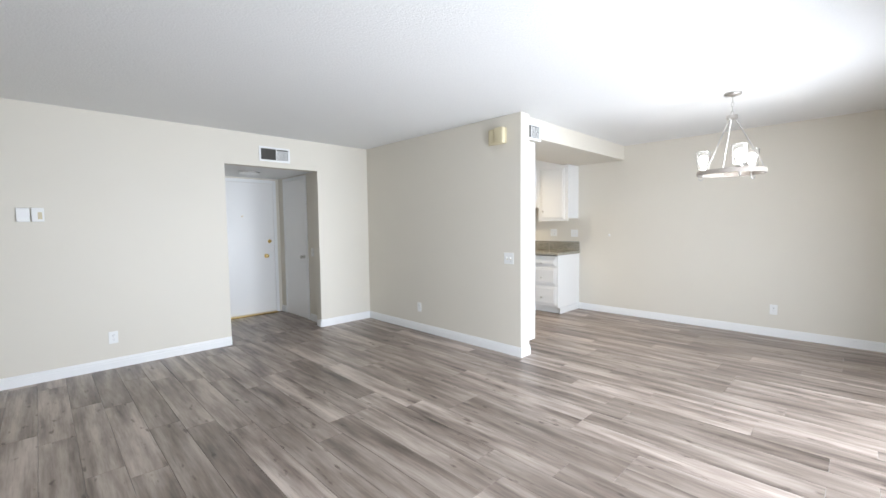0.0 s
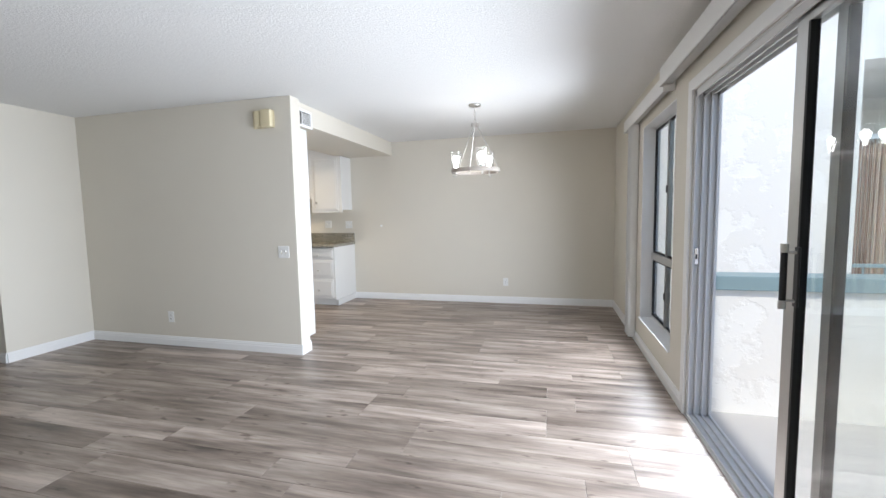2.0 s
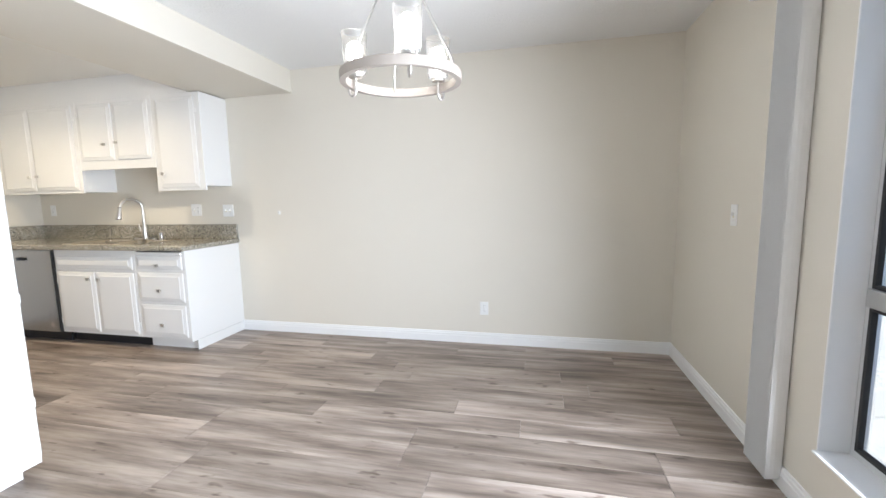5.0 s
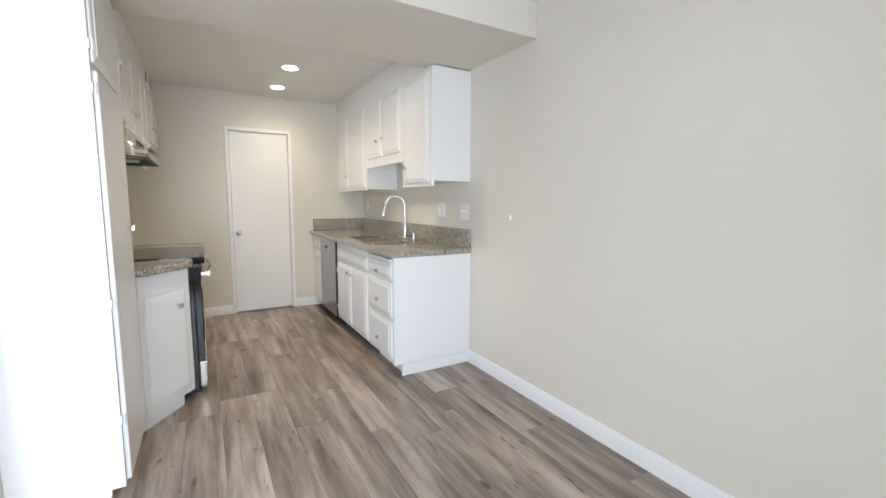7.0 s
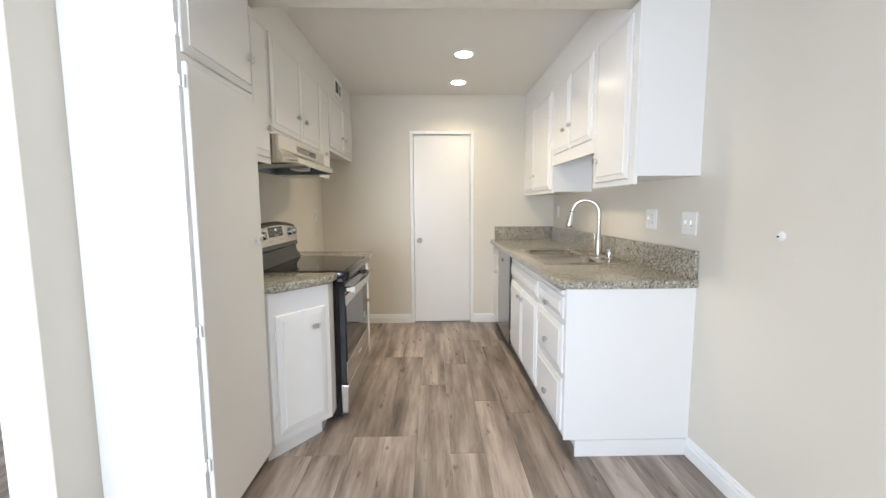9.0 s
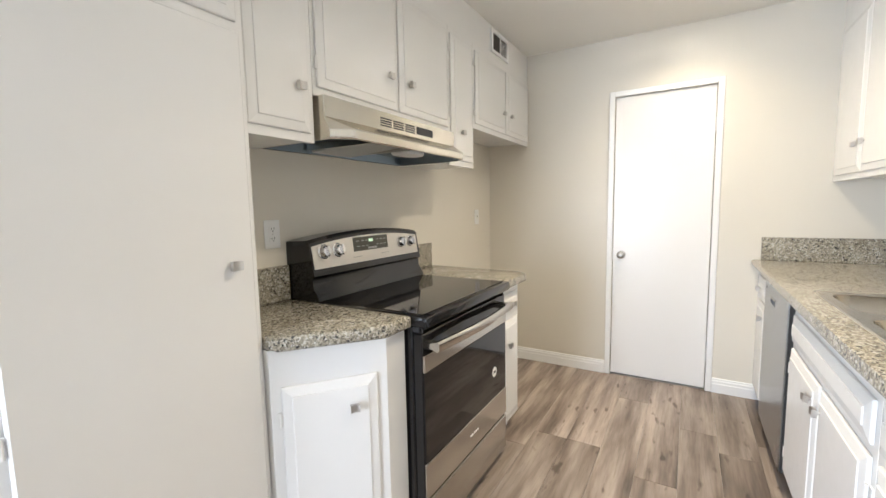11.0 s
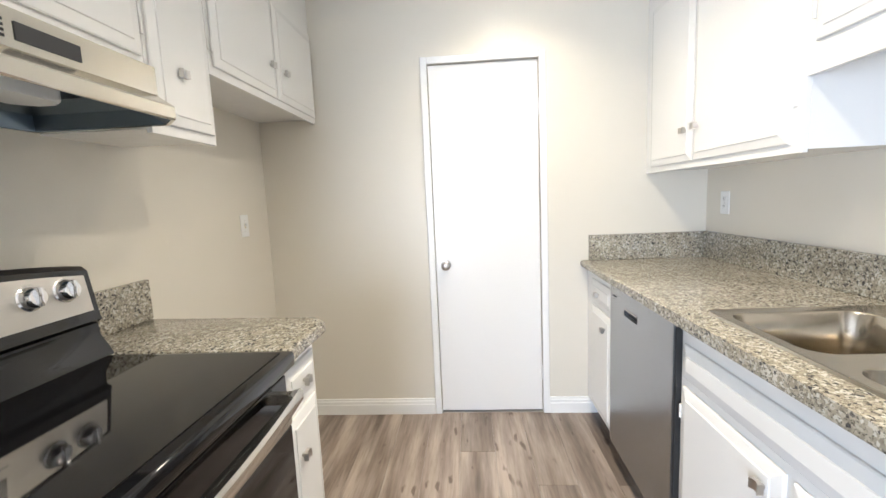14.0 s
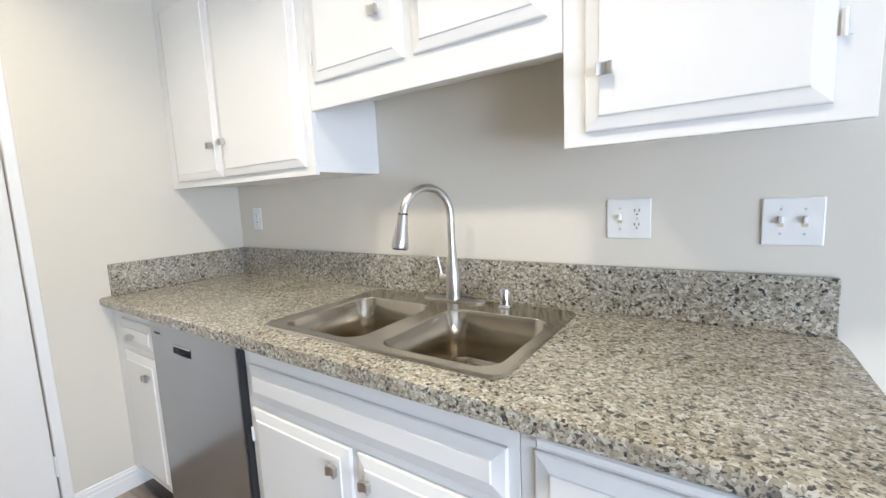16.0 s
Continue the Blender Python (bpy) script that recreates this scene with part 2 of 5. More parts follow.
def profile_run(bm, prof, p0, p1, normal):
    """A profile (out, up) swept in a straight line from p0 to p1; normal is the outward direction."""
    p0, p1, nrm, up = Vector(p0), Vector(p1), Vector(normal), Vector((0, 0, 1))
    a = [bm.verts.new(p0 + nrm * o + up * u) for o, u in prof]
    b = [bm.verts.new(p1 + nrm * o + up * u) for o, u in prof]
    n = len(prof)
    for i in range(n):
        bm.faces.new((a[i], a[(i + 1) % n], b[(i + 1) % n], b[i]))
    bm.faces.new(a[::-1])
    bm.faces.new(b)
    return bm


def ring_verts(bm, center, axis, r, seg):
    q = Vector(axis).to_track_quat("Z", "Y")
    return [bm.verts.new(Vector(center) + q @ Vector((r * math.cos(2 * math.pi * i / seg), r * math.sin(2 * math.pi * i / seg), 0))) for i in range(seg)]


def bridge(bm, a, b):
    n = len(a)
    for i in range(n):
        bm.faces.new((a[i], a[(i + 1) % n], b[(i + 1) % n], b[i]))


def turned(bm, origin, axis, prof, seg=24, closed=True):
    """A turned shape: prof is (distance along axis, radius)."""
    o, ax = Vector(origin), Vector(axis).normalized()
    rings = [ring_verts(bm, o + ax * d, ax, max(r, 1e-4), seg) for d, r in prof]
    for a, b in zip(rings, rings[1:]):
        bridge(bm, a, b)
    if closed:
        bm.faces.new(rings[0][::-1])
        bm.faces.new(rings[-1])
    return bm


def rod(bm, p0, p1, r, seg=12):
    d = Vector(p1) - Vector(p0)
    return turned(bm, p0, d, [(0, r), (d.length, r)], seg)


def tube(bm, pts, radii, seg=14):
    pts = [Vector(p) for p in pts]
    if isinstance(radii, (int, float)):
        radii = [radii] * len(pts)
    side = None
    rings = []
    for i, p in enumerate(pts):
        t = (pts[min(i + 1, len(pts) - 1)] - pts[max(i - 1, 0)]).normalized()
        if side is None:
            side = t.orthogonal().normalized()
        side = (side - t * side.dot(t)).normalized()
        other = t.cross(side)
        rings.append([bm.verts.new(p + (side * math.cos(k * 2 * math.pi / seg) + other * math.sin(k * 2 * math.pi / seg)) * radii[i]) for k in range(seg)])
    for a, b in zip(rings, rings[1:]):
        bridge(bm, a, b)
    bm.faces.new(rings[0][::-1])
    bm.faces.new(rings[-1])
    return bm


ORIGIN = {}


def mesh_object(name, bm, mat, smooth=False):
    bmesh.ops.recalc_face_normals(bm, faces=bm.faces)
    me = bpy.data.meshes.new(name)
    bm.to_mesh(me)
    bm.free()
    me.materials.append(mat)
    if smooth:
        me.polygons.foreach_set("use_smooth", [True] * len(me.polygons))
        me.set_sharp_from_angle(angle=radians(38))
    return new(name, me)


def structure(name, bm, mat, label, category, smooth=False):
    ob = mesh_object(name, bm, mat, smooth)
    ORIGIN[ob] = Vector((0, 0, 0))
    return tagged(ob, label, category, kind="structure")


def thing(name, at, label, category, group=""):
    ob = new(name)
    ob.empty_display_size = 0.1
    ob.location = at
    ORIGIN[ob] = Vector(at)
    return tagged(ob, label, category, group)


def part(name, bm, mat, parent, label="", smooth=False):
    """Links bm, built in world places, as one mesh under a thing or a part."""
    bmesh.ops.translate(bm, verts=bm.verts, vec=-ORIGIN[parent])
    ob = mesh_object(name, bm, mat, smooth)
    ob.parent = parent
    ORIGIN[ob] = ORIGIN[parent]
    return tagged(ob, label)


def B(lo, hi, bevel=0.0, seg=1):
    return box(bmesh.new(), lo, hi, bevel, seg)


def wall_sheet(axis, a0, a1, u0, u1, v0, v1, holes):
    """A wall between the planes a0 and a1 of an axis ('x' or 'y'), with holes (u0, u1, v0, v1) right through it."""
    us = sorted({u0, u1, *[h[0] for h in holes], *[h[1] for h in holes]})
    vs = sorted({v0, v1, *[h[2] for h in holes], *[h[3] for h in holes]})
    bm = bmesh.new()
    made = {}

    def vert(a, u, v):
        key = (a, u, v)
        if key not in made:
            made[key] = bm.verts.new((a, u, v) if axis == "x" else (u, a, v))
        return made[key]

    def solid(i, j):
        if not (0 <= i < len(us) - 1 and 0 <= j < len(vs) - 1):
            return False
        cu, cv = (us[i] + us[i + 1]) / 2, (vs[j] + vs[j + 1]) / 2
        return not any(h[0] < cu < h[1] and h[2] < cv < h[3] for h in holes)

    for i in range(len(us) - 1):
        for j in range(len(vs) - 1):
            if not solid(i, j):
                continue
            p, q, r, s = us[i], us[i + 1], vs[j], vs[j + 1]
            for a in (a0, a1):
                bm.faces.new((vert(a, p, r), vert(a, q, r), vert(a, q, s), vert(a, p, s)))
            for ok, k in ((solid(i - 1, j), (p, r, p, s)), (solid(i + 1, j), (q, r, q, s)), (solid(i, j - 1), (p, r, q, r)), (solid(i, j + 1), (p, s, q, s))):
                if not ok:
                    bm.faces.new((vert(a0, k[0], k[1]), vert(a1, k[0], k[1]), vert(a1, k[2], k[3]), vert(a0, k[2], k[3])))
    return bm


# ---- plan ----
YD, XW, XE, XK = 6.50, 0.88, -4.95, -5.515     # dining wall, window wall, entry wall, kitchen end wall
PY0, PY1, PX = 3.856, 4.003, -2.288             # partition faces and its free end
YB, ZC, ZB = -1.60, 2.445, 2.245               # wall behind, ceiling, underside of the beam
SLIDE = (0.88, 3.33, 0.0, 2.05)                # sliding door opening: y0, y1, z0, z1
WIN = (3.70, 4.75, 0.285, 2.10)                # window opening
ENT = (1.955, 3.08, 0.0, 2.07)                # entry opening
XD, YE = -6.42, 3.18                            # wall of the front door, closet wall of the entry
DOORK = (4.985, 5.595, 0.0, 2.035)             # kitchen end door

structure("subfloor", B((-6.7, YB - 0.2, -0.12), (XW + 0.15, YD + 0.15, -0.004)), M_CONCRETE, "concrete slab under the plank floor", "floor")
structure("wall_north", B((XK - 0.12, YD, 0), (XW + 0.15, YD + 0.15, ZC)), M_WALL, "beige painted dining and kitchen wall", "wall")
structure("wall_east", wall_sheet("x", XW, XW + 0.15, YB, YD, 0.0, ZC, [SLIDE, WIN]), M_WALL, "beige painted wall with a sliding door and window", "wall")
structure("wall_south", B((XE - 0.12, YB - 0.15, 0), (XW + 0.15, YB, ZC)), M_WALL, "plain beige painted end wall", "wall")
structure("wall_west", wall_sheet("x", XE - 0.12, XE, YB, PY0, 0.0, ZC, [ENT]), M_WALL, "beige painted wall with the entry opening", "wall")
structure("wall_partition", B((XK - 0.12, PY0, 0), (PX, PY1, ZC), 0.004), M_WALL, "beige painted partition between living room and kitchen", "wall")
structure("wall_kitchen_end", wall_sheet("x", XK - 0.12, XK, PY1, YD, 0.0, ZC, [DOORK]), M_KWALL, "beige painted kitchen wall around a door", "wall")
structure("wall_closet_back", B((XK - 0.75, PY1 + 0.5, 0), (XK - 0.70, YD, ZC)), M_WALL, "wall behind the kitchen door", "wall")
structure("wall_entry_side", B((XD - 0.12, YE, 0), (XE - 0.12, YE + 0.12, ZC)), M_WALL, "beige painted entry wall with a closet door", "wall")
structure("wall_entry_other", B((XD - 0.12, 1.82, 0), (XE - 0.12, 1.94, ZC)), M_WALL, "beige painted entry side wall", "wall")
structure("wall_entry_end", B((XD - 0.12, 1.94, 0), (XD, YE, ZC)), M_WALL, "beige painted wall around the front door", "wall")
structure("ceiling", B((-6.7, YB - 0.15, ZC), (XW + 0.15, YD + 0.15, ZC + 0.12)), M_CEIL, "white textured ceiling", "ceiling")
structure("ceiling_entry", B((XD, 1.94, 2.095), (XE - 0.12, YE, 2.16)), M_CEIL, "lowered white ceiling of the entry", "ceiling")
structure("beam_kitchen", B((-3.175, PY1, ZB), (-2.345, YD, ZC), 0.003), M_WALL, "dropped painted beam over the kitchen opening", "beam")
structure("ceiling_kitchen", B((XK, PY1, ZC - 0.006), (-3.175, YD, ZC)), M_KCEIL, "cream painted kitchen ceiling", "ceiling")
structure("soffit_north", B((XK, 6.175, ZB - 0.01), (-3.175, YD, ZC - 0.006), 0.002), M_CAB, "white painted soffit above the wall cabinets", "soffit")
structure("soffit_south", B((XK, PY1, ZB - 0.01), (-3.175, 4.33, ZC - 0.006), 0.002), M_CAB, "white painted soffit above the wall cabinets", "soffit")

BASE = [(0, 0), (0.014, 0), (0.014, 0.060), (0.011, 0.064), (0.011, 0.080), (0.007, 0.084), (0.006, 0.095), (0, 0.098)]


def baseboard(p0, p1, normal):
    bm = profile_run(bmesh.new(), BASE, (*p0, 0), (*p1, 0), (*normal, 0))
    return structure("baseboard", bm, M_TRIM, "white stepped wooden baseboard along the wall", "baseboard")


baseboard((-3.035, YD), (XW, YD), (0, -1))
baseboard((XW, YD - 0.014), (XW, SLIDE[1] + 0.075), (-1, 0))
baseboard((XW, SLIDE[0] - 0.075), (XW, YB), (-1, 0))
baseboard((XE, YB), (XE, ENT[0]), (1, 0))
baseboard((XE, ENT[1]), (XE, PY0), (1, 0))
baseboard((XE - 0.12, ENT[1] + 0.01), (XE, ENT[1] + 0.001), (0, -1))
baseboard((XE + 0.014, PY0), (PX + 0.014, PY0), (0, -1))
baseboard((PX, PY0), (PX, PY1), (1, 0))
baseboard((PX, PY1), (-2.462, PY1), (0, 1))
baseboard((XK, PY1), (XK, 4.945), (1, 0))
baseboard((XK, 5.632), (XK, 5.93), (1, 0))
baseboard((XK + 0.014, PY1), (-4.465, PY1), (0, 1))
baseboard((XD, YE), (-6.26, YE), (0, -1))
baseboard((-5.44, YE), (XE - 0.12, YE), (0, -1))
baseboard((XE, YB), (XW, YB), (0, 1))


def casing(axis, plane, out, u0, u1, top, w=0.045, t=0.015, sides=(True, True)):
    """Door trim of three flat boards with eased edges, proud of a wall plane."""
    made = []
    a, b = sorted((plane, plane + out * t))

    def board(p, q, r, s):
        return B((a, p, r), (b, q, s), 0.004, 2) if axis == "x" else B((p, a, r), (q, b, s), 0.004, 2)

    if sides[0]:
        made.append(board(u0 - w, u0, 0, top + w))
    if sides[1]:
        made.append(board(u1, u1 + w, 0, top + w))
    made.append(board(u0, u1, top, top + w))
    for bm in made:
        structure("trim", bm, M_TRIM, "white painted door casing board", "trim")


casing("x", XK, 1, DOORK[0], DOORK[1], DOORK[3], 0.037)
casing("x", XD, 1, 2.20, 3.08, 2.02, 0.05)
casing("y", YE, -1, -6.195, -5.515, 2.035, 0.045)
casing("x", XW, -1, SLIDE[0], SLIDE[1], SLIDE[3], 0.07, 0.016)


def door_knob(parent, at, out, mat, r=0.027, label=""):
    bm = bmesh.new()
    turned(bm, at, out, [(0, 0.030), (0.006, 0.030), (0.009, 0.014), (0.028, 0.012), (0.034, r * 0.8), (0.044, r), (0.056, r * 0.92), (0.062, r * 0.6), (0.064, 0.004)], 24)
    return part("door_handle", bm, mat, parent, label, True)


def hinge(parent, x, y, z, mat=None):
    bm = bmesh.new()
    rod(bm, (x, y, z - 0.045), (x, y, z + 0.045), 0.007, 10)
    return part("hinge", bm, mat or M_TRIM, parent)


# kitchen end door
d1 = structure("door_1", B((XK - 0.045, DOORK[0] + 0.004, 0.012), (XK - 0.008, DOORK[1] - 0.004, DOORK[3] - 0.004), 0.002), M_DOOR, "closed flat white painted kitchen closet door", "door")
door_knob(d1, (XK - 0.008, 5.045, 0.912), (1, 0, 0), M_NICKEL, 0.027, "satin nickel round knob")
part("latch_plate", B((XK - 0.012, DOORK[0] - 0.002, 0.88), (XK - 0.004, DOORK[0] + 0.004, 0.945)), M_NICKEL, d1)
for z in (0.25, 1.78):
    hinge(d1, XK - 0.002, DOORK[1] + 0.001, z)
# front door and closet door of the entry
d2 = structure("door_2", B((XD + 0.002, 2.205, 0.03), (XD + 0.012, 3.075, 2.015), 0.002), M_DOOR, "closed flat white painted front door with brass locks", "door")
door_knob(d2, (XD + 0.012, 2.945, 0.90), (1, 0, 0), M_BRASS, 0.028, "polished brass knob")
part("deadbolt", turned(bmesh.new(), (XD + 0.012, 3.005, 1.125), (1, 0, 0), [(0, 0.030), (0.008, 0.028), (0.012, 0.016), (0.026, 0.013)], 24), M_BRASS, d2, "brass deadbolt turn", True)
part("peephole", turned(bmesh.new(), (XD + 0.012, 2.611, 1.51), (1, 0, 0), [(0, 0.010), (0.004, 0.008)], 16), M_BRASS, d2, "brass peephole")
part("threshold", B((XD + 0.0, 2.20, 0.001), (XD + 0.09, 3.08, 0.018), 0.005), M_BRASS, d2, "brass threshold strip")
d3 = structure("door_3", B((-6.19, YE - 0.014, 0.012), (-5.52, YE - 0.002, 2.03), 0.002), M_DOOR, "closed flat white painted entry closet door", "door")
door_knob(d3, (-5.575, YE - 0.014, 0.91), (0, -1, 0), M_NICKEL, 0.026, "aged nickel knob")
for z in (0.30, 1.75):
    hinge(d3, -6.198, YE - 0.018, z)

# ---- kitchen cabinets ----


def rect_loops(bm, m, x0, x1, z0, z1, steps):
    """Nested rectangles (inset, out) bridged into a shaped slab; m places (across, out, up) in the world."""
    rings = []
    for ins, out in steps:
        c = ((x0 + ins, z0 + ins), (x1 - ins, z0 + ins), (x1 - ins, z1 - ins), (x0 + ins, z1 - ins))
        rings.append([bm.verts.new(m @ Vector((u, out, v))) for u, v in c])
    for a, b in zip(rings, rings[1:]):
        bridge(bm, a, b)
    bm.faces.new(rings[0][::-1])
    bm.faces.new(rings[-1])
    return bm


FRONT = [(0, 0.001), (0, 0.007), (0.003, 0.010), (0.030, 0.0155), (0.0315, 0.0185), (0.034, 0.019)]
SLAB = [(0, 0.001), (0, 0.014), (0.004, 0.018)]


def cabinet_knob(parent, m, u, v, turn=0.0):
    """A square nickel knob with a hollowed face on a short stem."""
    bm = bmesh.new()
    rod(bm, (u, 0.015, v), (u, 0.030, v), 0.006, 10)
    n = 8
    w, h = 0.0145, 0.0125
    back, front = [], []
    for i in range(n + 1):
        s = -1 + 2 * i / n
        y = 0.043 - 0.006 * (1 - s * s)
        for row, yy in ((back, 0.028), (front, y)):
            row.append([bm.verts.new((u + s * w, yy, v + k * h)) for k in (-1, 1)])
    for i in range(n):
        for row in (back, front):
            bm.faces.new((row[i][0], row[i + 1][0], row[i + 1][1], row[i][1]))
        for k in (0, 1):
            bm.faces.new((back[i][k], back[i + 1][k], front[i + 1][k], front[i][k]))
    for i in (0, n):
        bm.faces.new((back[i][0], back[i][1], front[i][1], front[i][0]))
    bmesh.ops.transform(bm, matrix=m, verts=bm.verts)
    return part("handle", bm, M_NICKEL, parent, "square satin nickel knob")


def small_hinge(parent, m, u, v):
    bm = bmesh.new()
    rod(bm, (u, 0.010, v - 0.022), (u, 0.010, v + 0.022), 0.0045, 8)
    box(bm, (u - 0.012, 0.0, v - 0.018), (u + 0.012, 0.004, v + 0.018))
    bmesh.ops.transform(bm, matrix=m, verts=bm.verts)
    return part("hinge", bm, M_CAB, parent)


def front(parent, name, m, u0, u1, v0, v1, knob=None, hinge_at=None, steps=FRONT):
    ob = part(name, rect_loops(bmesh.new(), m, u0, u1, v0, v1, steps), M_CAB, parent)
    if knob:
        cabinet_knob(ob, m, *knob)
    if hinge_at is not None:
        h = v1 - v0
        for v in (v0 + 0.16 * h, v1 - 0.16 * h):
            small_hinge(ob, m, hinge_at, v)
    return ob


def facing(y, sign):
    """Places (across, out, up) on a cabinet face at y that looks towards sign * y; across is world x."""
    return Matrix(((1, 0, 0, 0), (0, sign, 0, y), (0, 0, 1, 0), (0, 0, 0, 1)))


YR, YU, YL = 5.855, 6.172, 4.335       # base fronts of the sink side, wall cabinet fronts of both sides
MR, MU, ML = facing(YR, -1), facing(YU, -1), facing(YL, 1)
ZT = 2.235


def carcass(bm, x0, x1, y0, y1, z0, z1, open_below=0.0):
    """A wall cabinet's box with its bottom set up behind the face frame."""
    box(bm, (x0, y0, z0 + open_below), (x1, y1, z1), 0.0015)
    return bm


def wall_cabinet(x0, x1, z0, doors, m, label, lip=0.03, rail=0.03):
    sign = m[1][1]
    yf = m[1][3]
    ywall = YD if sign < 0 else PY1
    t = thing("wall_cabinet", ((x0 + x1) / 2, ywall, z0), label, "cabinet", "kitchen wall cabinets")
    ya, yb = sorted((yf - sign * 0.018, ywall))
    part("body", carcass(bmesh.new(), x0 + 0.0005, x1 - 0.0005, ya, yb, z0, ZT, lip * 0.5), M_CAB, t)
    yc, yd = sorted((yf, yf - sign * 0.018))
    part("face_frame", B((x0, yc, z0), (x1, yd, ZT), 0.0015), M_CAB, t)
    for (a, b, knob, hg) in doors:
        front(t, "door", m, a, b, z0 + rail, ZT - 0.035, knob, hg)
    return t


# sink side
wall_cabinet(XK + 0.002, -4.442, 1.385, [(-5.44, -5.032, (-5.071, 1.549), None), (-5.022, -4.485, (-4.975, 1.555), -4.478)], MU, "white painted wall cabinet with two doors beside the end wall", 0.02)
wall_cabinet(-4.44, -3.567, 1.60, [(-4.405, -4.018, (-4.104, 1.828), -4.412), (-3.985, -3.600, (-3.965, 1.84), None)], MU, "short white painted wall cabinet above the sink", 0.17, 0.085)
wall_cabinet(-3.565, -3.048, 1.385, [(-3.515, -3.105, (-3.468, 1.538), -3.098)], MU, "white painted single-door wall cabinet at the counter's end", 0.08)
# range side
wall_cabinet(-3.308, -3.032, 1.51, [(-3.285, -3.050, (-3.235, 1.684), -3.044)], ML, "white painted narrow wall cabinet beside the range hood", 0.02)
wall_cabinet(-4.248, -3.31, 1.675, [(-3.790, -3.325, (-3.715, 1.835), -3.318), (-4.235, -3.800, (-3.870, 1.835), -4.241)], ML, "white painted wall cabinet above the range hood", 0.02)
wall_cabinet(-4.54, -4.25, 1.51, [(-4.525, -4.262, (-4.36, 1.693), None)], ML, "narrow white painted wall cabinet beside the hood", 0.02)
wall_cabinet(XK + 0.002, -4.542, 1.748, [(-5.030, -4.560, (-4.965, 1.905), -4.553), (-5.495, -5.040, (-5.10, 1.905), None)], ML, "white painted wall cabinet above the refrigerator space", 0.05)


def base_unit(x0, x1, label, z1=0.875):
    t = thing("base_cabinet", ((x0 + x1) / 2, YD - 0.3, 0), label, "cabinet", "kitchen base cabinets")
    part("face_frame", B((x0, YR, 0.105), (x1, YR + 0.018, z1), 0.001), M_CAB, t)
    part("side_panel", B((x0 + 0.001, YR + 0.018, 0.105), (x0 + 0.018, YD, z1)), M_CAB, t)
    part("side_panel", B((x1 - 0.018, YR + 0.018, 0.105), (x1 - 0.001, YD, z1)), M_CAB, t)
    part("bottom_panel", B((x0 + 0.018, YR + 0.018, 0.105), (x1 - 0.018, YD, 0.125)), M_CAB, t)
    part("toe_kick", B((x0, YR + 0.088, 0), (x1, YR + 0.104, 0.105)), M_DARK if x0 < -4 else M_CAB, t)
    return t


b1 = base_unit(XK + 0.002, -5.072, "narrow white base cabinet with one drawer and door")
front(b1, "drawer", MR, -5.40, -5.085, 0.72, 0.835, (-5.25, 0.775))
front(b1, "door", MR, -5.40, -5.085, 0.13, 0.69, (-5.15, 0.62), None)
b2 = base_unit(-4.455, -3.552, "white sink base cabinet with two doors")
front(b2, "panel", MR, -4.43, -3.575, 0.705, 0.815)
front(b2, "door", MR, -4.43, -4.005, 0.13, 0.675, (-4.05, 0.615), -4.437)
front(b2, "door", MR, -3.98, -3.575, 0.13, 0.675, (-3.935, 0.615), -3.568)
b3 = base_unit(-3.55, -3.035, "white base cabinet with three drawers and a pull-out board")
part("bread_board", rect_loops(bmesh.new(), MR, -3.515, -3.06, 0.842, 0.862, SLAB), M_CAB, b3)
part("board_slot", B((-3.52, YR - 0.0015, 0.863), (-3.055, YR + 0.004, 0.871)), M_DARK, b3)
front(b3, "drawer", MR, -3.52, -3.06, 0.715, 0.83, (-3.291, 0.750))
front(b3, "drawer", MR, -3.52, -3.06, 0.435, 0.685, (-3.291, 0.535))
front(b3, "drawer", MR, -3.52, -3.06, 0.130, 0.405, (-3.291, 0.235))
part("end_panel", B((-3.035, YR, 0.09), (-3.028, YD, 0.875), 0.001), M_CAB, b3)
part("base_strip", B((-3.037, YR + 0.06, 0), (-3.026, YD, 0.088), 0.002), M_CAB, b3)

# dishwasher
dw = thing("dishwasher", (-4.765, 6.15, 0), "built-in grey stainless steel dishwasher under the counter", "dishwasher")
part("body", B((-5.068, YR + 0.02, 0.10), (-4.459, YD - 0.02, 0.872)), M_BLKPL, dw)
part("toe_kick", B((-5.068, YR + 0.06, 0), (-4.459, YR + 0.075, 0.10)), M_DARK, dw)
bm = wall_sheet("y", YR - 0.022, YR + 0.018, -5.062, -4.470, 0.105, 0.868, [(-4.89, -4.755, 0.770, 0.803)])
dd = part("door", bm, M_GREYMET, dw, "brushed grey steel door")
bm = bmesh.new()
box(bm, (-4.889, YR - 0.004, 0.771), (-4.756, YR + 0.016, 0.802))
part("handle_recess", bm, M_DARK, dd, "dark pocket handle")
part("handle_lip", B((-4.888, YR - 0.026, 0.798), (-4.757, YR - 0.012, 0.8045), 0.002), M_STEEL, dd)
part("logo", B((-5.03, YR - 0.0235, 0.825), (-4.985, YR - 0.0222, 0.831)), M_DARK, dd)
part("badge", turned(bmesh.new(), (-4.545, YR - 0.022, 0.17), (0, -1, 0), [(0, 0.021), (0.0015, 0.020)], 24), M_CHROME, dd, "small round badge")
part("gasket", B((-4.4695, YR - 0.016, 0.105), (-4.459, YR + 0.02, 0.87)), M_RUBBER, dw)

# sink counter with its cut-out, upstands
SX0, SX1, SY0, SY1 = -4.435, -3.608, 5.900, 6.44


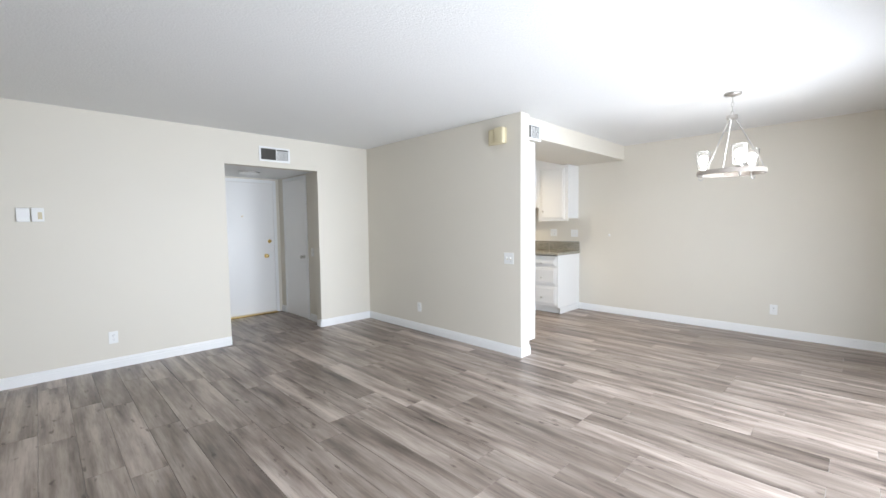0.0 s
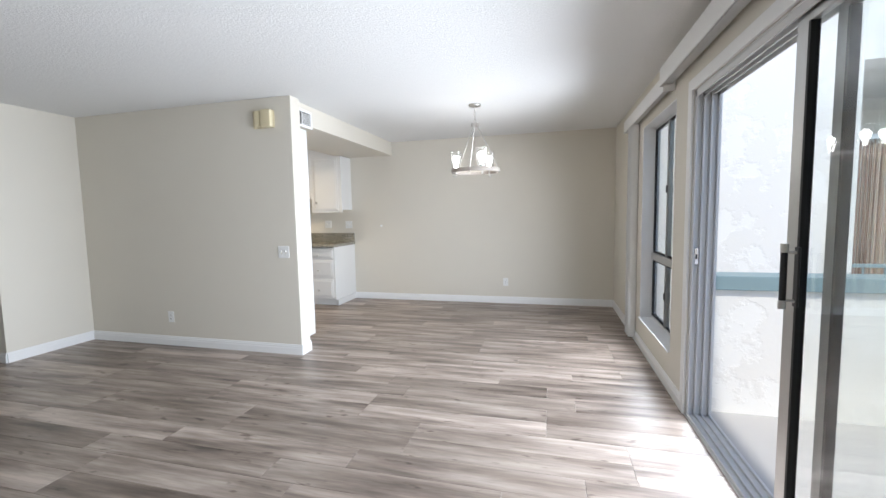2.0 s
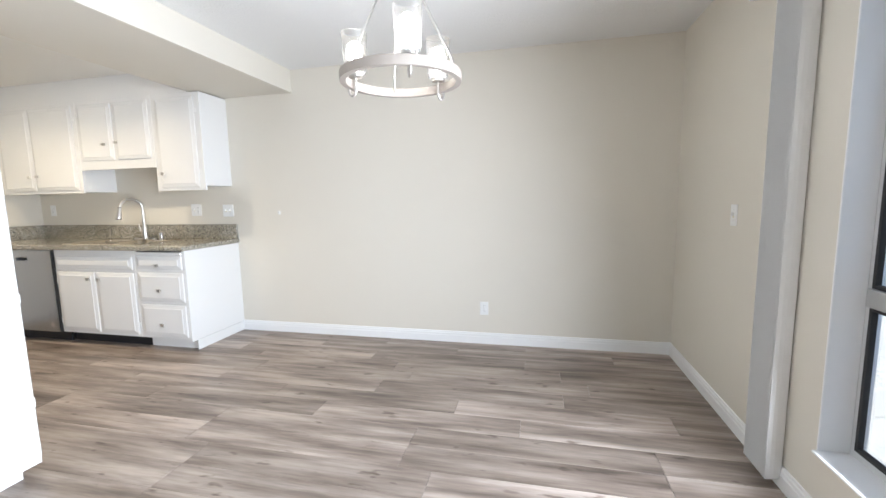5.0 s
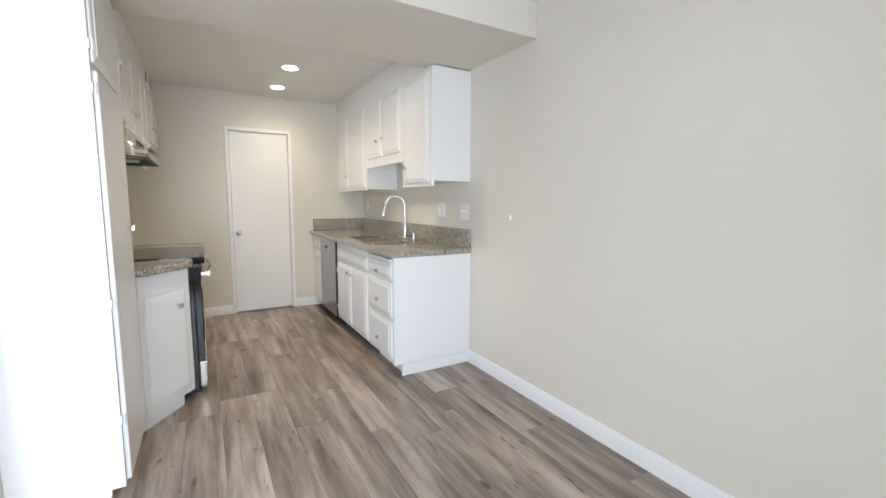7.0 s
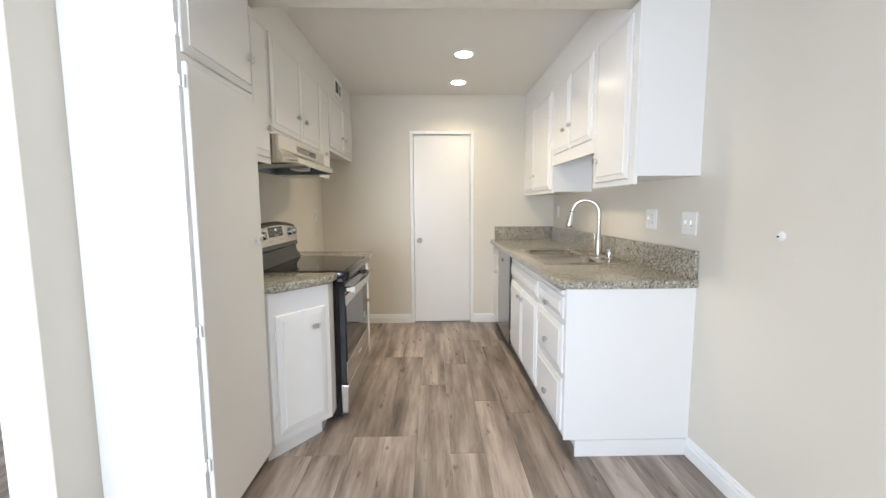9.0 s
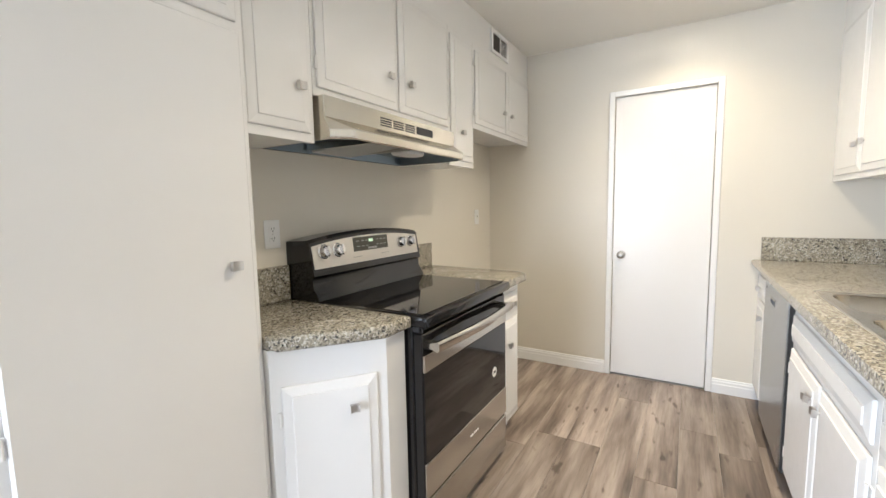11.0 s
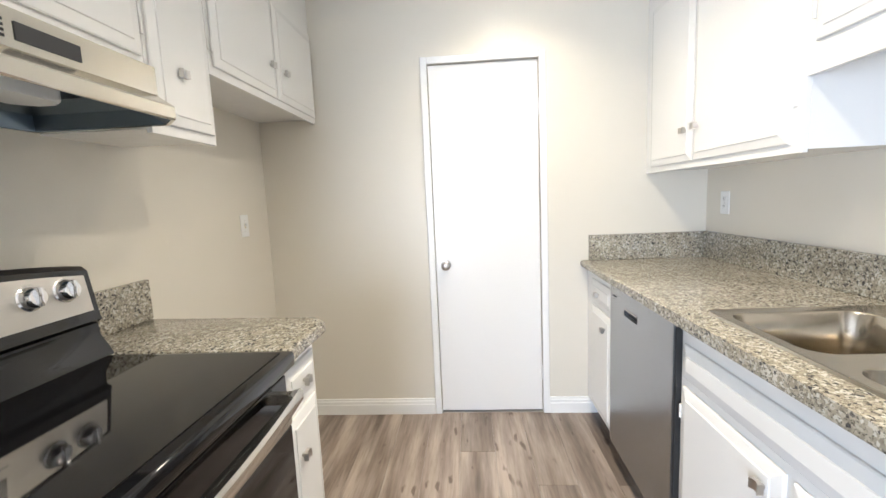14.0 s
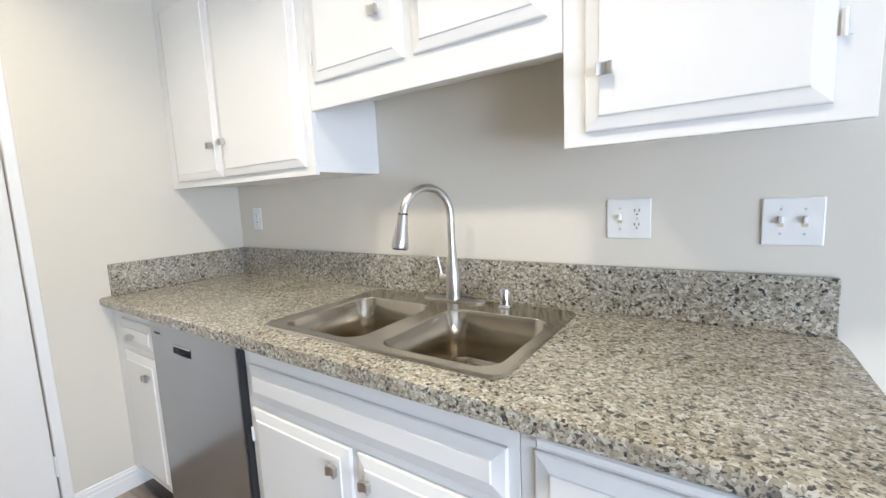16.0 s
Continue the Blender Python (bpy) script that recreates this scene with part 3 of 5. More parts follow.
def counter_sheet(x0, x1, y0, y1, hole, z0, z1):
    bm = bmesh.new()
    us, vs = [x0, hole[0], hole[1], x1], [y0, hole[2], hole[3], y1]
    lo = [[bm.verts.new((x, y, z0)) for y in vs] for x in us]
    hi = [[bm.verts.new((x, y, z1)) for y in vs] for x in us]
    for i in range(3):
        for j in range(3):
            if (i, j) != (1, 1):
                bm.faces.new((hi[i][j], hi[i + 1][j], hi[i + 1][j + 1], hi[i][j + 1]))
                bm.faces.new((lo[i][j], lo[i][j + 1], lo[i + 1][j + 1], lo[i + 1][j]))
    rim = [(i, 0) for i in range(4)] + [(3, j) for j in range(1, 4)] + [(i, 3) for i in (2, 1, 0)] + [(0, j) for j in (2, 1)]
    for (a, b), (c, d) in zip(rim, rim[1:] + rim[:1]):
        bm.faces.new((lo[a][b], lo[c][d], hi[c][d], hi[a][b]))
    for (a, b), (c, d) in (((1, 1), (2, 1)), ((2, 1), (2, 2)), ((2, 2), (1, 2)), ((1, 2), (1, 1))):
        bm.faces.new((lo[a][b], hi[a][b], hi[c][d], lo[c][d]))
    edges = [e for e in bm.edges if all(abs(v.co.y - y0) < 1e-6 for v in e.verts) and abs(e.verts[0].co.z - e.verts[1].co.z) < 1e-6]
    edges += [e for e in bm.edges if all(abs(v.co.x - x1) < 1e-6 for v in e.verts) and abs(e.verts[0].co.z - e.verts[1].co.z) < 1e-6]
    bmesh.ops.bevel(bm, geom=edges, offset=0.014, segments=4, affect="EDGES", profile=0.5)
    return bm


ct = thing("countertop", (-4.27, 6.2, 0.875), "polished speckled granite countertop with a sink cut-out", "countertop")
part("slab", counter_sheet(XK + 0.001, -3.012, 5.815, YD - 0.001, (SX0 + 0.02, SX1 - 0.02, SY0 + 0.02, SY1 - 0.02), 0.876, 0.915), M_GRANITE, ct, "", True)
part("backsplash", B((XK + 0.001, YD - 0.021, 0.9152), (-3.020, YD - 0.001, 1.058), 0.002), M_GRANITE, ct)
part("side_splash", B((XK + 0.001, 5.86, 0.9152), (XK + 0.021, YD - 0.022, 1.058), 0.002), M_GRANITE, ct)


def rounded(x0, x1, y0, y1, r, n=6):
    pts = []
    for cx, cy, a0 in ((x1 - r, y0 + r, -90), (x1 - r, y1 - r, 0), (x0 + r, y1 - r, 90), (x0 + r, y0 + r, 180)):
        for k in range(n + 1):
            a = radians(a0 + 90 * k / n)
            pts.append((cx + r * math.cos(a), cy + r * math.sin(a)))
    return pts


def loop_at(bm, pts, z):
    return [bm.verts.new((x, y, z)) for x, y in pts]


sink = thing("sink", (-4.025, 6.2, 0.9155), "double-bowl stainless steel drop-in kitchen sink", "sink")
BOWLS = ((-4.390, -4.060, 5.938, 6.318), (-3.990, -3.645, 5.938, 6.318))
bm = bmesh.new()
outer = rounded(SX0, SX1, SY0, SY1, 0.035)
edge_lo = loop_at(bm, outer, 0.9157)
edge_hi = loop_at(bm, rounded(SX0 + 0.004, SX1 - 0.004, SY0 + 0.004, SY1 - 0.004, 0.034), 0.9215)
edge_in = loop_at(bm, rounded(SX0 + 0.016, SX1 - 0.016, SY0 + 0.016, SY1 - 0.016, 0.028), 0.9195)
bridge(bm, edge_lo, edge_hi)
bridge(bm, edge_hi, edge_in)
mouths = [loop_at(bm, rounded(*b, 0.06), 0.9195) for b in BOWLS]
loops = []
for ring in (edge_in, *mouths):
    for i in range(len(ring)):
        a, b = ring[i], ring[(i + 1) % len(ring)]
        loops.append(bm.edges.get((a, b)) or bm.edges.new((a, b)))
bmesh.ops.triangle_fill(bm, edges=loops, use_beauty=True, use_dissolve=False, normal=(0, 0, 1))
for f in [f for f in bm.faces if all(abs(v.co.z - 0.9195) < 1e-6 for v in f.verts)]:
    c = f.calc_center_median()
    if any(b[0] + 0.03 < c.x < b[1] - 0.03 and b[2] + 0.03 < c.y < b[3] - 0.03 for b in BOWLS):
        bm.faces.remove(f)
part("deck", bm, M_SINK, sink, "brushed steel rim and faucet deck", True)
for b in BOWLS:
    bm = bmesh.new()
    rings = []
    for ins, z, r in ((0, 0.9195, 0.06), (0.004, 0.914, 0.058), (0.010, 0.80, 0.055), (0.016, 0.765, 0.05), (0.035, 0.748, 0.045), (0.09, 0.744, 0.05)):
        rings.append(loop_at(bm, rounded(b[0] + ins, b[1] - ins, b[2] + ins, b[3] - ins, r), z))
    for p, q in zip(rings, rings[1:]):
        bridge(bm, p, q)
    bm.faces.new(rings[-1])
    bowl = part("bowl", bm, M_SINK, sink, "deep brushed steel bowl", True)
    cx, cy = (b[0] + b[1]) / 2, (b[2] + b[3]) / 2 + 0.03
    bm = bmesh.new()
    turned(bm, (cx, cy, 0.7445), (0, 0, 1), [(0, 0.045), (0.003, 0.043), (0.001, 0.034), (0.001, 0.005)], 24)
    part("drain", bm, M_CHROME, bowl, "chrome strainer drain", True)

# faucet
fx, fy = -4.04, 6.408
faucet = thing("faucet", (fx, fy, 0.9195), "satin nickel gooseneck pull-down kitchen faucet", "faucet")
bm = bmesh.new()
prism(bm, rounded(fx - 0.125, fx + 0.125, fy - 0.028, fy + 0.028, 0.027), 0.9196, 0.926, 0.002)
part("deck_plate", bm, M_NICKEL, faucet, "", True)
bm = turned(bmesh.new(), (fx, fy, 0.926), (0, 0, 1), [(0, 0.027), (0.02, 0.026), (0.10, 0.025), (0.115, 0.022), (0.14, 0.017), (0.17, 0.0145)], 24)
part("body", bm, M_NICKEL, faucet, "", True)
dirx, diry = -0.35, -0.94
arc = [(fx, fy, 1.09), (fx, fy, 1.17), (fx, fy, 1.225)]
for k in range(1, 13):
    a = math.pi * k / 12.5
    d = 0.095 * (1 - math.cos(a))
    arc.append((fx + dirx * d, fy + diry * d, 1.225 + 0.095 * math.sin(a)))
part("neck", tube(bmesh.new(), arc, 0.0135, 16), M_NICKEL, faucet, "", True)
hx, hy, hz = arc[-1]
bm = turned(bmesh.new(), (hx, hy, hz), (dirx * 0.18, diry * 0.18, -1), [(-0.006, 0.0145), (0.0, 0.016), (0.004, 0.016), (0.03, 0.018), (0.08, 0.0255), (0.104, 0.028), (0.110, 0.026), (0.112, 0.02)], 24)
head = part("spray_head", bm, M_NICKEL, faucet, "", True)
part("collar", turned(bmesh.new(), (hx, hy, hz + 0.002), (dirx * 0.18, diry * 0.18, -1), [(-0.002, 0.0150), (0.002, 0.0168), (0.005, 0.0150)], 24), M_BLKPL, head, "dark joint ring", True)
part("nozzle", turned(bmesh.new(), (hx + dirx * 0.0195, hy + diry * 0.0195, hz - 0.1085), (dirx * 0.18, diry * 0.18, -1), [(0, 0.024), (0.004, 0.022), (0.004, 0.004)], 24), M_BLKPL, head, "black spray face", True)
bm = bmesh.new()
rod(bm, (fx - 0.020, fy, 1.0), (fx - 0.048, fy - 0.005, 1.0), 0.014, 16)
tube(bm, [(fx - 0.046, fy - 0.005, 1.0), (fx - 0.050, fy - 0.006, 1.03), (fx - 0.056, fy - 0.012, 1.075)], [0.008, 0.0065, 0.0055], 12)
part("lever", bm, M_NICKEL, faucet, "", True)
airgap = thing("air_gap_cap", (-3.838, 6.405, 0.9195), "short chrome air gap cap on the sink deck", "air gap")
part("cap", turned(bmesh.new(), (-3.838, 6.405, 0.9197), (0, 0, 1), [(0, 0.024), (0.006, 0.022), (0.008, 0.019), (0.055, 0.019), (0.062, 0.016), (0.064, 0.008)], 24), M_CHROME, airgap, "", True)

# ---- range side ----
# tall pantry
pt = thing("pantry_cabinet", (-2.76, 4.18, 0), "tall white painted pantry cabinet with two doors", "cabinet")
MP = facing(4.372, 1)
part("body", B((-3.030, PY1, 0.055), (-2.460, 4.354, 2.237), 0.002), M_CAB, pt)
part("face_frame", B((-3.030, 4.354, 0.055), (-2.460, 4.372, 2.237), 0.0015), M_CAB, pt)
part("toe_kick", B((-3.028, PY1, 0), (-2.500, 4.315, 0.055)), M_CAB, pt)
front(pt, "door", MP, -3.008, -2.482, 0.075, 1.765, (-2.945, 1.132), None, SLAB)
front(pt, "door", MP, -3.008, -2.482, 1.795, 2.215, (-2.955, 1.93), None)
for v in (0.35, 0.85, 1.70, 1.86, 2.12):
    small_hinge(pt, MP, -2.474, v)

# angled base cabinet
P0, P1 = Vector((-3.032, 4.393)), Vector((-3.318, 4.612))
bc = thing("base_cabinet", (-3.2, 4.3, 0), "white base cabinet with an angled door beside the range", "cabinet", "kitchen base cabinets")
outline = [(-3.420, PY1), (-3.031, PY1), (P0.x, P0.y), (P1.x, P1.y), (-3.420, 4.612)]
part("body", prism(bmesh.new(), outline, 0.085, 0.863), M_CAB, bc)
kick = [(-3.420, PY1), (-3.031, PY1), (P0.x, P0.y - 0.035), (P1.x + 0.01, P1.y - 0.06), (-3.420, 4.55)]
part("toe_kick", prism(bmesh.new(), kick, 0, 0.085), M_CAB, bc)
ux = (P0 - P1).normalized()
wid = (P0 - P1).length
MA = Matrix(((ux.x, -ux.y, 0, P1.x), (ux.y, ux.x, 0, P1.y), (0, 0, 1, 0), (0, 0, 0, 1)))
front(bc, "door", MA, 0.035, wid - 0.030, 0.125, 0.745, (0.115, 0.65), wid - 0.024)

# counters beside the range
c2 = thing("countertop", (-3.2, 4.3, 0.863), "polished speckled granite counter with a clipped corner", "countertop")
top = [(-3.423, PY1 + 0.001), (-3.031, PY1 + 0.001), (-3.031, 4.435), (-3.285, 4.640), (-3.423, 4.640)]
part("slab", prism(bmesh.new(), top, 0.863, 0.908, 0.012), M_GRANITE, c2, "", True)
part("backsplash", B((-3.421, PY1 + 0.001, 0.9082), (-3.033, PY1 + 0.021, 1.052), 0.002), M_GRANITE, c2)
part("side_splash", B((-3.052, PY1 + 0.022, 0.9082), (-3.032, 4.345, 1.052), 0.002), M_GRANITE, c2)
c3 = thing("countertop", (-4.34, 4.3, 0.863), "small polished granite counter beside the refrigerator space", "countertop")
top = [(-4.545, PY1 + 0.001), (-4.192, PY1 + 0.001), (-4.192, 4.692), (-4.462, 4.692), (-4.512, 4.642)]
part("slab", prism(bmesh.new(), top, 0.863, 0.908, 0.012), M_GRANITE, c3, "", True)
part("backsplash", B((-4.545, PY1 + 0.001, 0.9082), (-4.194, PY1 + 0.021, 1.052), 0.002), M_GRANITE, c3)
bd = thing("base_cabinet", (-4.32, 4.3, 0), "narrow white base cabinet with drawer and door", "cabinet", "kitchen base cabinets")
part("body", B((-4.463, PY1, 0.10), (-4.196, 4.642, 0.863), 0.001), M_CAB, bd)
part("toe_kick", B((-4.456, PY1, 0), (-4.198, 4.58, 0.10)), M_CAB, bd)
MB = facing(4.642, 1)
front(bd, "drawer", MB, -4.438, -4.220, 0.70, 0.82, (-4.328, 0.76))
front(bd, "door", MB, -4.438, -4.220, 0.13, 0.67, (-4.278, 0.545), None)

# range
RX0, RX1, RF = -4.134, -3.374, 4.705
rg = thing("range", (-3.754, 4.4, 0), "freestanding electric range with black glass top and steel door", "range")
part("body", B((RX0 + 0.004, PY1 + 0.03, 0.04), (RX1 - 0.004, 4.655, 0.885), 0.004), M_BLACK, rg, "black enamelled side panels")
part("cooktop", B((RX0, PY1 + 0.075, 0.886), (RX1, RF + 0.02, 0.928), 0.009, 3), M_BLACK, rg, "black enamelled cooktop frame", True)
part("glass_top", B((RX0 + 0.022, PY1 + 0.206, 0.928), (RX1 - 0.022, RF - 0.012, 0.9305)), M_GLASSTOP, rg, "black ceramic glass")
# arched backguard


def guard_top(x):
    u = min(max((x - RX0) / (RX1 - RX0), 0.0), 1.0)
    return 1.176 + 0.030 * math.sin(math.pi * u) ** 0.8


def guard_point(x, z, out=0.0):
    """A place on the leaning face of the backguard."""
    return Vector((x, PY1 + 0.180 - 0.020 * (z - 1.04) / (guard_top(x) - 1.052) + out, z))


def swept(bm, rows):
    for a, b in zip(rows, rows[1:]):
        bridge(bm, a, b)
    bm.faces.new(rows[0])
    bm.faces.new(rows[-1][::-1])
    return bm


n = 16
bm = bmesh.new()
rows = []
for i in range(n + 1):
    x = RX0 - 0.002 + i / n * (RX1 - RX0 + 0.004)
    zt = guard_top(x)
    prof = [(0.020, 0.90), (0.205, 0.929), (0.195, 0.950), (0.172, 0.985), (0.170, 1.018), (0.184, 1.030), (0.180, 1.040), (0.160, zt - 0.012), (0.145, zt), (0.020, zt - 0.006)]
    rows.append([bm.verts.new((x, PY1 + y, z)) for y, z in prof])
part("backguard", swept(bm, rows), M_BLACK, rg, "arched black backguard", True)
bm = bmesh.new()
rows = []
for i in range(n + 1):
    x = RX0 + 0.016 + i / n * (RX1 - RX0 - 0.020)
    zt = guard_top(x) - 0.026
    rows.append([bm.verts.new(guard_point(x, z, o)) for z, o in ((1.058, 0.001), (1.058, 0.004), (zt, 0.004), (zt, 0.001))])
cp = part("control_panel", swept(bm, rows), M_PANEL, rg, "brushed steel control panel", True)
GX, GZ = 0.053, 0.020     # fittings sit on the panel
for x in (-3.491, -3.571, -4.023, -4.109):
    p = guard_point(x + GX, 1.106 + GZ, 0.004)
    bm = turned(bmesh.new(), p, (0, 1, 0.15), [(0, 0.031), (0.003, 0.031), (0.005, 0.027), (0.022, 0.024), (0.026, 0.020)], 28)
    part("knob", bm, M_CHROME, cp, "chrome burner knob", True)
    q = p + Vector((0, 0.026, 0.004))
    part("knob_grip", box(bmesh.new(), q - Vector((0.006, 0.010, 0.023)), q + Vector((0.006, 0.008, 0.023)), 0.003, 2), M_CHROME, cp, "", True)


def guard_patch(x0, x1, z0, z1, out, mat, name, label=""):
    """A thin plate lying on the control panel."""
    bm = bmesh.new()
    vs = [bm.verts.new(guard_point(x + GX, z + GZ, o)) for o in (out - 0.0008, out) for x, z in ((x0, z0), (x1, z0), (x1, z1), (x0, z1))]
    bridge(bm, vs[:4], vs[4:])
    bm.faces.new(vs[4:])
    return part(name, bm, mat, cp, label)


guard_patch(-3.915, -3.668, 1.088, 1.152, 0.0052, M_DISPLAYGLASS, "display", "dark display window")
guard_patch(-3.805, -3.775, 1.126, 1.140, 0.0060, M_DISPLAY, "clock_digits", "green clock digits")
for x in (-3.70, -3.732, -3.762, -3.835, -3.865, -3.893):
    for z in (1.110, 1.134):
        guard_patch(x - 0.009, x + 0.009, z - 0.0015, z + 0.0015, 0.0060, M_KEY, "key_mark")
for x in (-3.775, -3.797, -3.819):
    guard_patch(x - 0.009, x + 0.009, 1.093, 1.102, 0.0060, M_KEY, "key")
for x0, x1 in ((-3.66, -3.72), (-3.86, -3.92)):
    guard_patch(x1, x0, 1.062, 1.065, 0.0047, M_KEY, "label_bar")

# oven door, handle, drawer
bm = B((RX0 + 0.006, 4.657, 0.868), (RX1 - 0.006, 4.685, 0.884))
part("vent_rail", bm, M_BLKPL, rg)
for i in range(14):
    x = -3.80 - i * 0.010
    part("vent_slot", B((x, 4.684, 0.871), (x + 0.005, 4.686, 0.882)), M_DARK, rg)
bm = B((RX0 + 0.006, 4.658, 0.245), (RX1 - 0.006, 4.696, 0.862), 0.004, 2)
od = part("oven_door", bm, M_BLACK, rg, "oven door with dark glass")
part("door_glass", B((RX0 + 0.008, 4.696, 0.385), (RX1 - 0.008, 4.702, 0.720), 0.002), M_GLASSTOP, od, "black oven glass")
part("door_trim", B((RX0 + 0.006, 4.696, 0.722), (RX1 - 0.006, 4.704, 0.785), 0.003, 2), M_STEEL, od, "brushed steel top band")
part("door_trim", B((RX0 + 0.006, 4.696, 0.247), (RX1 - 0.006, 4.704, 0.383), 0.003, 2), M_STEEL, od, "brushed steel bottom band")
for i, w in enumerate((0.008, 0.012, 0.008, 0.012, 0.008)):
    x = -3.80 + i * 0.017
    part("logo_bar", B((x, 4.704, 0.312), (x + w, 4.705, 0.320)), M_PLATE, od)
part("badge", turned(bmesh.new(), (-3.985, 4.702, 0.510), (0, 1, 0), [(0, 0.024), (0.0012, 0.0235)], 28), M_PLATE, od, "round white sticker")
part("badge_mark", B((-3.997, 4.703, 0.505), (-3.973, 4.704, 0.515)), M_DARK, od)
bm = bmesh.new()
rows = []
for i in range(17):
    s = i / 16
    x = RX0 + 0.03 + s * (RX1 - RX0 - 0.06)
    y = 4.738 + 0.020 * math.sin(math.pi * s)
    rows.append([bm.verts.new((x, y + dy, 0.815 + dz)) for dy, dz in ((-0.012, -0.012), (0.006, -0.019), (0.013, -0.010), (0.013, 0.012), (0.006, 0.019), (-0.012, 0.014))])
for a, b in zip(rows, rows[1:]):
    for k in range(6):
        bm.faces.new((a[k], a[(k + 1) % 6], b[(k + 1) % 6], b[k]))
bm.faces.new(rows[0])
bm.faces.new(rows[-1][::-1])
for x in (RX0 + 0.032, RX1 - 0.062):
    box(bm, (x, 4.694, 0.800), (x + 0.03, 4.742, 0.829), 0.004)
part("handle", bm, M_STEEL, od, "bowed brushed steel handle", True)
part("drawer", B((RX0 + 0.006, 4.658, 0.060), (RX1 - 0.006, 4.704, 0.236), 0.006, 2), M_STEEL, rg, "brushed steel storage drawer")
part("toe", B((RX0 + 0.03, 4.57, 0.021), (RX1 - 0.03, 4.63, 0.06)), M_BLKPL, rg)
for x in (RX0 + 0.012, RX1 - 0.020):
    part("side_trim", B((x, 4.656, 0.06), (x + 0.008, 4.694, 0.88)), M_BLACK, rg)

rg.location += Vector((-0.053, -0.018, -0.020))     # pushed back into its gap

# range hood
HX0, HX1 = -4.240, -3.322
hd = thing("range_hood", (-3.78, 4.25, 1.50), "brushed stainless steel under-cabinet range hood", "range hood")
HF = 4.455


def hood_loop(bm, z, yf, cut, inset=0.0):
    a, b, y = HX0 + inset, HX1 - inset, yf - inset
    return loop_at(bm, [(a, PY1 + 0.002 + inset), (b, PY1 + 0.002 + inset), (b, y - cut), (b - cut, y), (a + cut, y), (a, y - cut)], z)


bm = bmesh.new()
rings = [hood_loop(bm, 1.674, 4.372, 0.004), hood_loop(bm, 1.602, 4.372, 0.004), hood_loop(bm, 1.598, 4.376, 0.006), hood_loop(bm, 1.560, HF - 0.006, 0.055), hood_loop(bm, 1.554, HF, 0.06),
         hood_loop(bm, 1.527, HF, 0.06), hood_loop(bm, 1.523, HF - 0.004, 0.06), hood_loop(bm, 1.523, HF, 0.06, 0.008), hood_loop(bm, 1.550, HF, 0.06, 0.008)]
for p, q in zip(rings, rings[1:]):
    bridge(bm, p, q)
bm.faces.new(rings[0])
shell = part("canopy", bm, M_HOOD, hd, "sloping brushed steel canopy", True)
# inside of the canopy: its shade is painted in by the darker steel
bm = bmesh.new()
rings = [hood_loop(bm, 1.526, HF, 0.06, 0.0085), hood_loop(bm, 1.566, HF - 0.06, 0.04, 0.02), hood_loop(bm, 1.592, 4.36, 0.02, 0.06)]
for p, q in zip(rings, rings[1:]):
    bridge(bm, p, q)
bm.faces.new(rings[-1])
part("underside", bm, M_HOODIN, hd, "steel underside, coloured dark blue-grey for its shade")
bm = box(bmesh.new(), (-3.80, -0.165, -0.006), (-3.56, 0.165, 0.006), 0.002)
bmesh.ops.rotate(bm, cent=(0, 0, 0), matrix=Matrix.Rotation(radians(4), 3, "X"), verts=bm.verts)
bmesh.ops.translate(bm, verts=bm.verts, vec=(0, PY1 + 0.20, 1.546))
part("grease_filter", bm, M_ALU, hd, "aluminium mesh grease filter")
for x in (-3.555, -3.817):
    part("filter_rail", B((x, PY1 + 0.03, 1.536), (x + 0.012, 4.38, 1.566)), M_STEEL, hd)
bm = prism(bmesh.new(), rounded(-4.005, -3.835, 4.245, 4.345, 0.03), 1.530, 1.588, 0.008)
part("lamp_cover", bm, M_PLATE, hd, "white plastic lamp cover", True)
for x0 in (-3.662, -3.748, -3.834):
    for i in range(4):
        z = 1.617 + i * 0.0095
        part("vent_slit", B((x0 - 0.036, 4.3722, z), (x0 + 0.036, 4.3732, z + 0.005)), M_DARK, hd)
part("switch_panel", B((-4.020, 4.3722, 1.618), (-3.888, 4.3745, 1.652), 0.001), M_BLKPL, hd, "black rocker switches")

# ---- light fixtures ----


def downlight(x, y, power):
    t = thing("downlight", (x, y, ZC - 0.006), "lit round recessed ceiling downlight", "downlight", "kitchen downlights")
    bm = turned(bmesh.new(), (x, y, ZC - 0.0062), (0, 0, -1), [(0, 0.082), (0.005, 0.078), (0.006, 0.066), (0.001, 0.062)], 32)
    part("trim_ring", bm, M_PLATE, t, "white trim ring", True)
    bm = turned(bmesh.new(), (x, y, ZC - 0.0125), (0, 0, -1), [(0, 0.060), (0.001, 0.0595)], 32)
    part("lens", bm, M_CANLENS, t, "glowing lens")
    lamp = new("downlight_lamp", bpy.data.lights.new("downlight_lamp", "AREA"))
    lamp.data.shape, lamp.data.size, lamp.data.energy, lamp.data.color = "DISK", 0.12, power, (1.0, 0.79, 0.51)
    lamp.data.spread = radians(128)
    lamp.location = (x, y, ZC - 0.018)


for x, power in ((-5.056, 1.6), (-4.33, 2.5), (-3.50, 2.5)):
    downlight(x, 5.44, power)

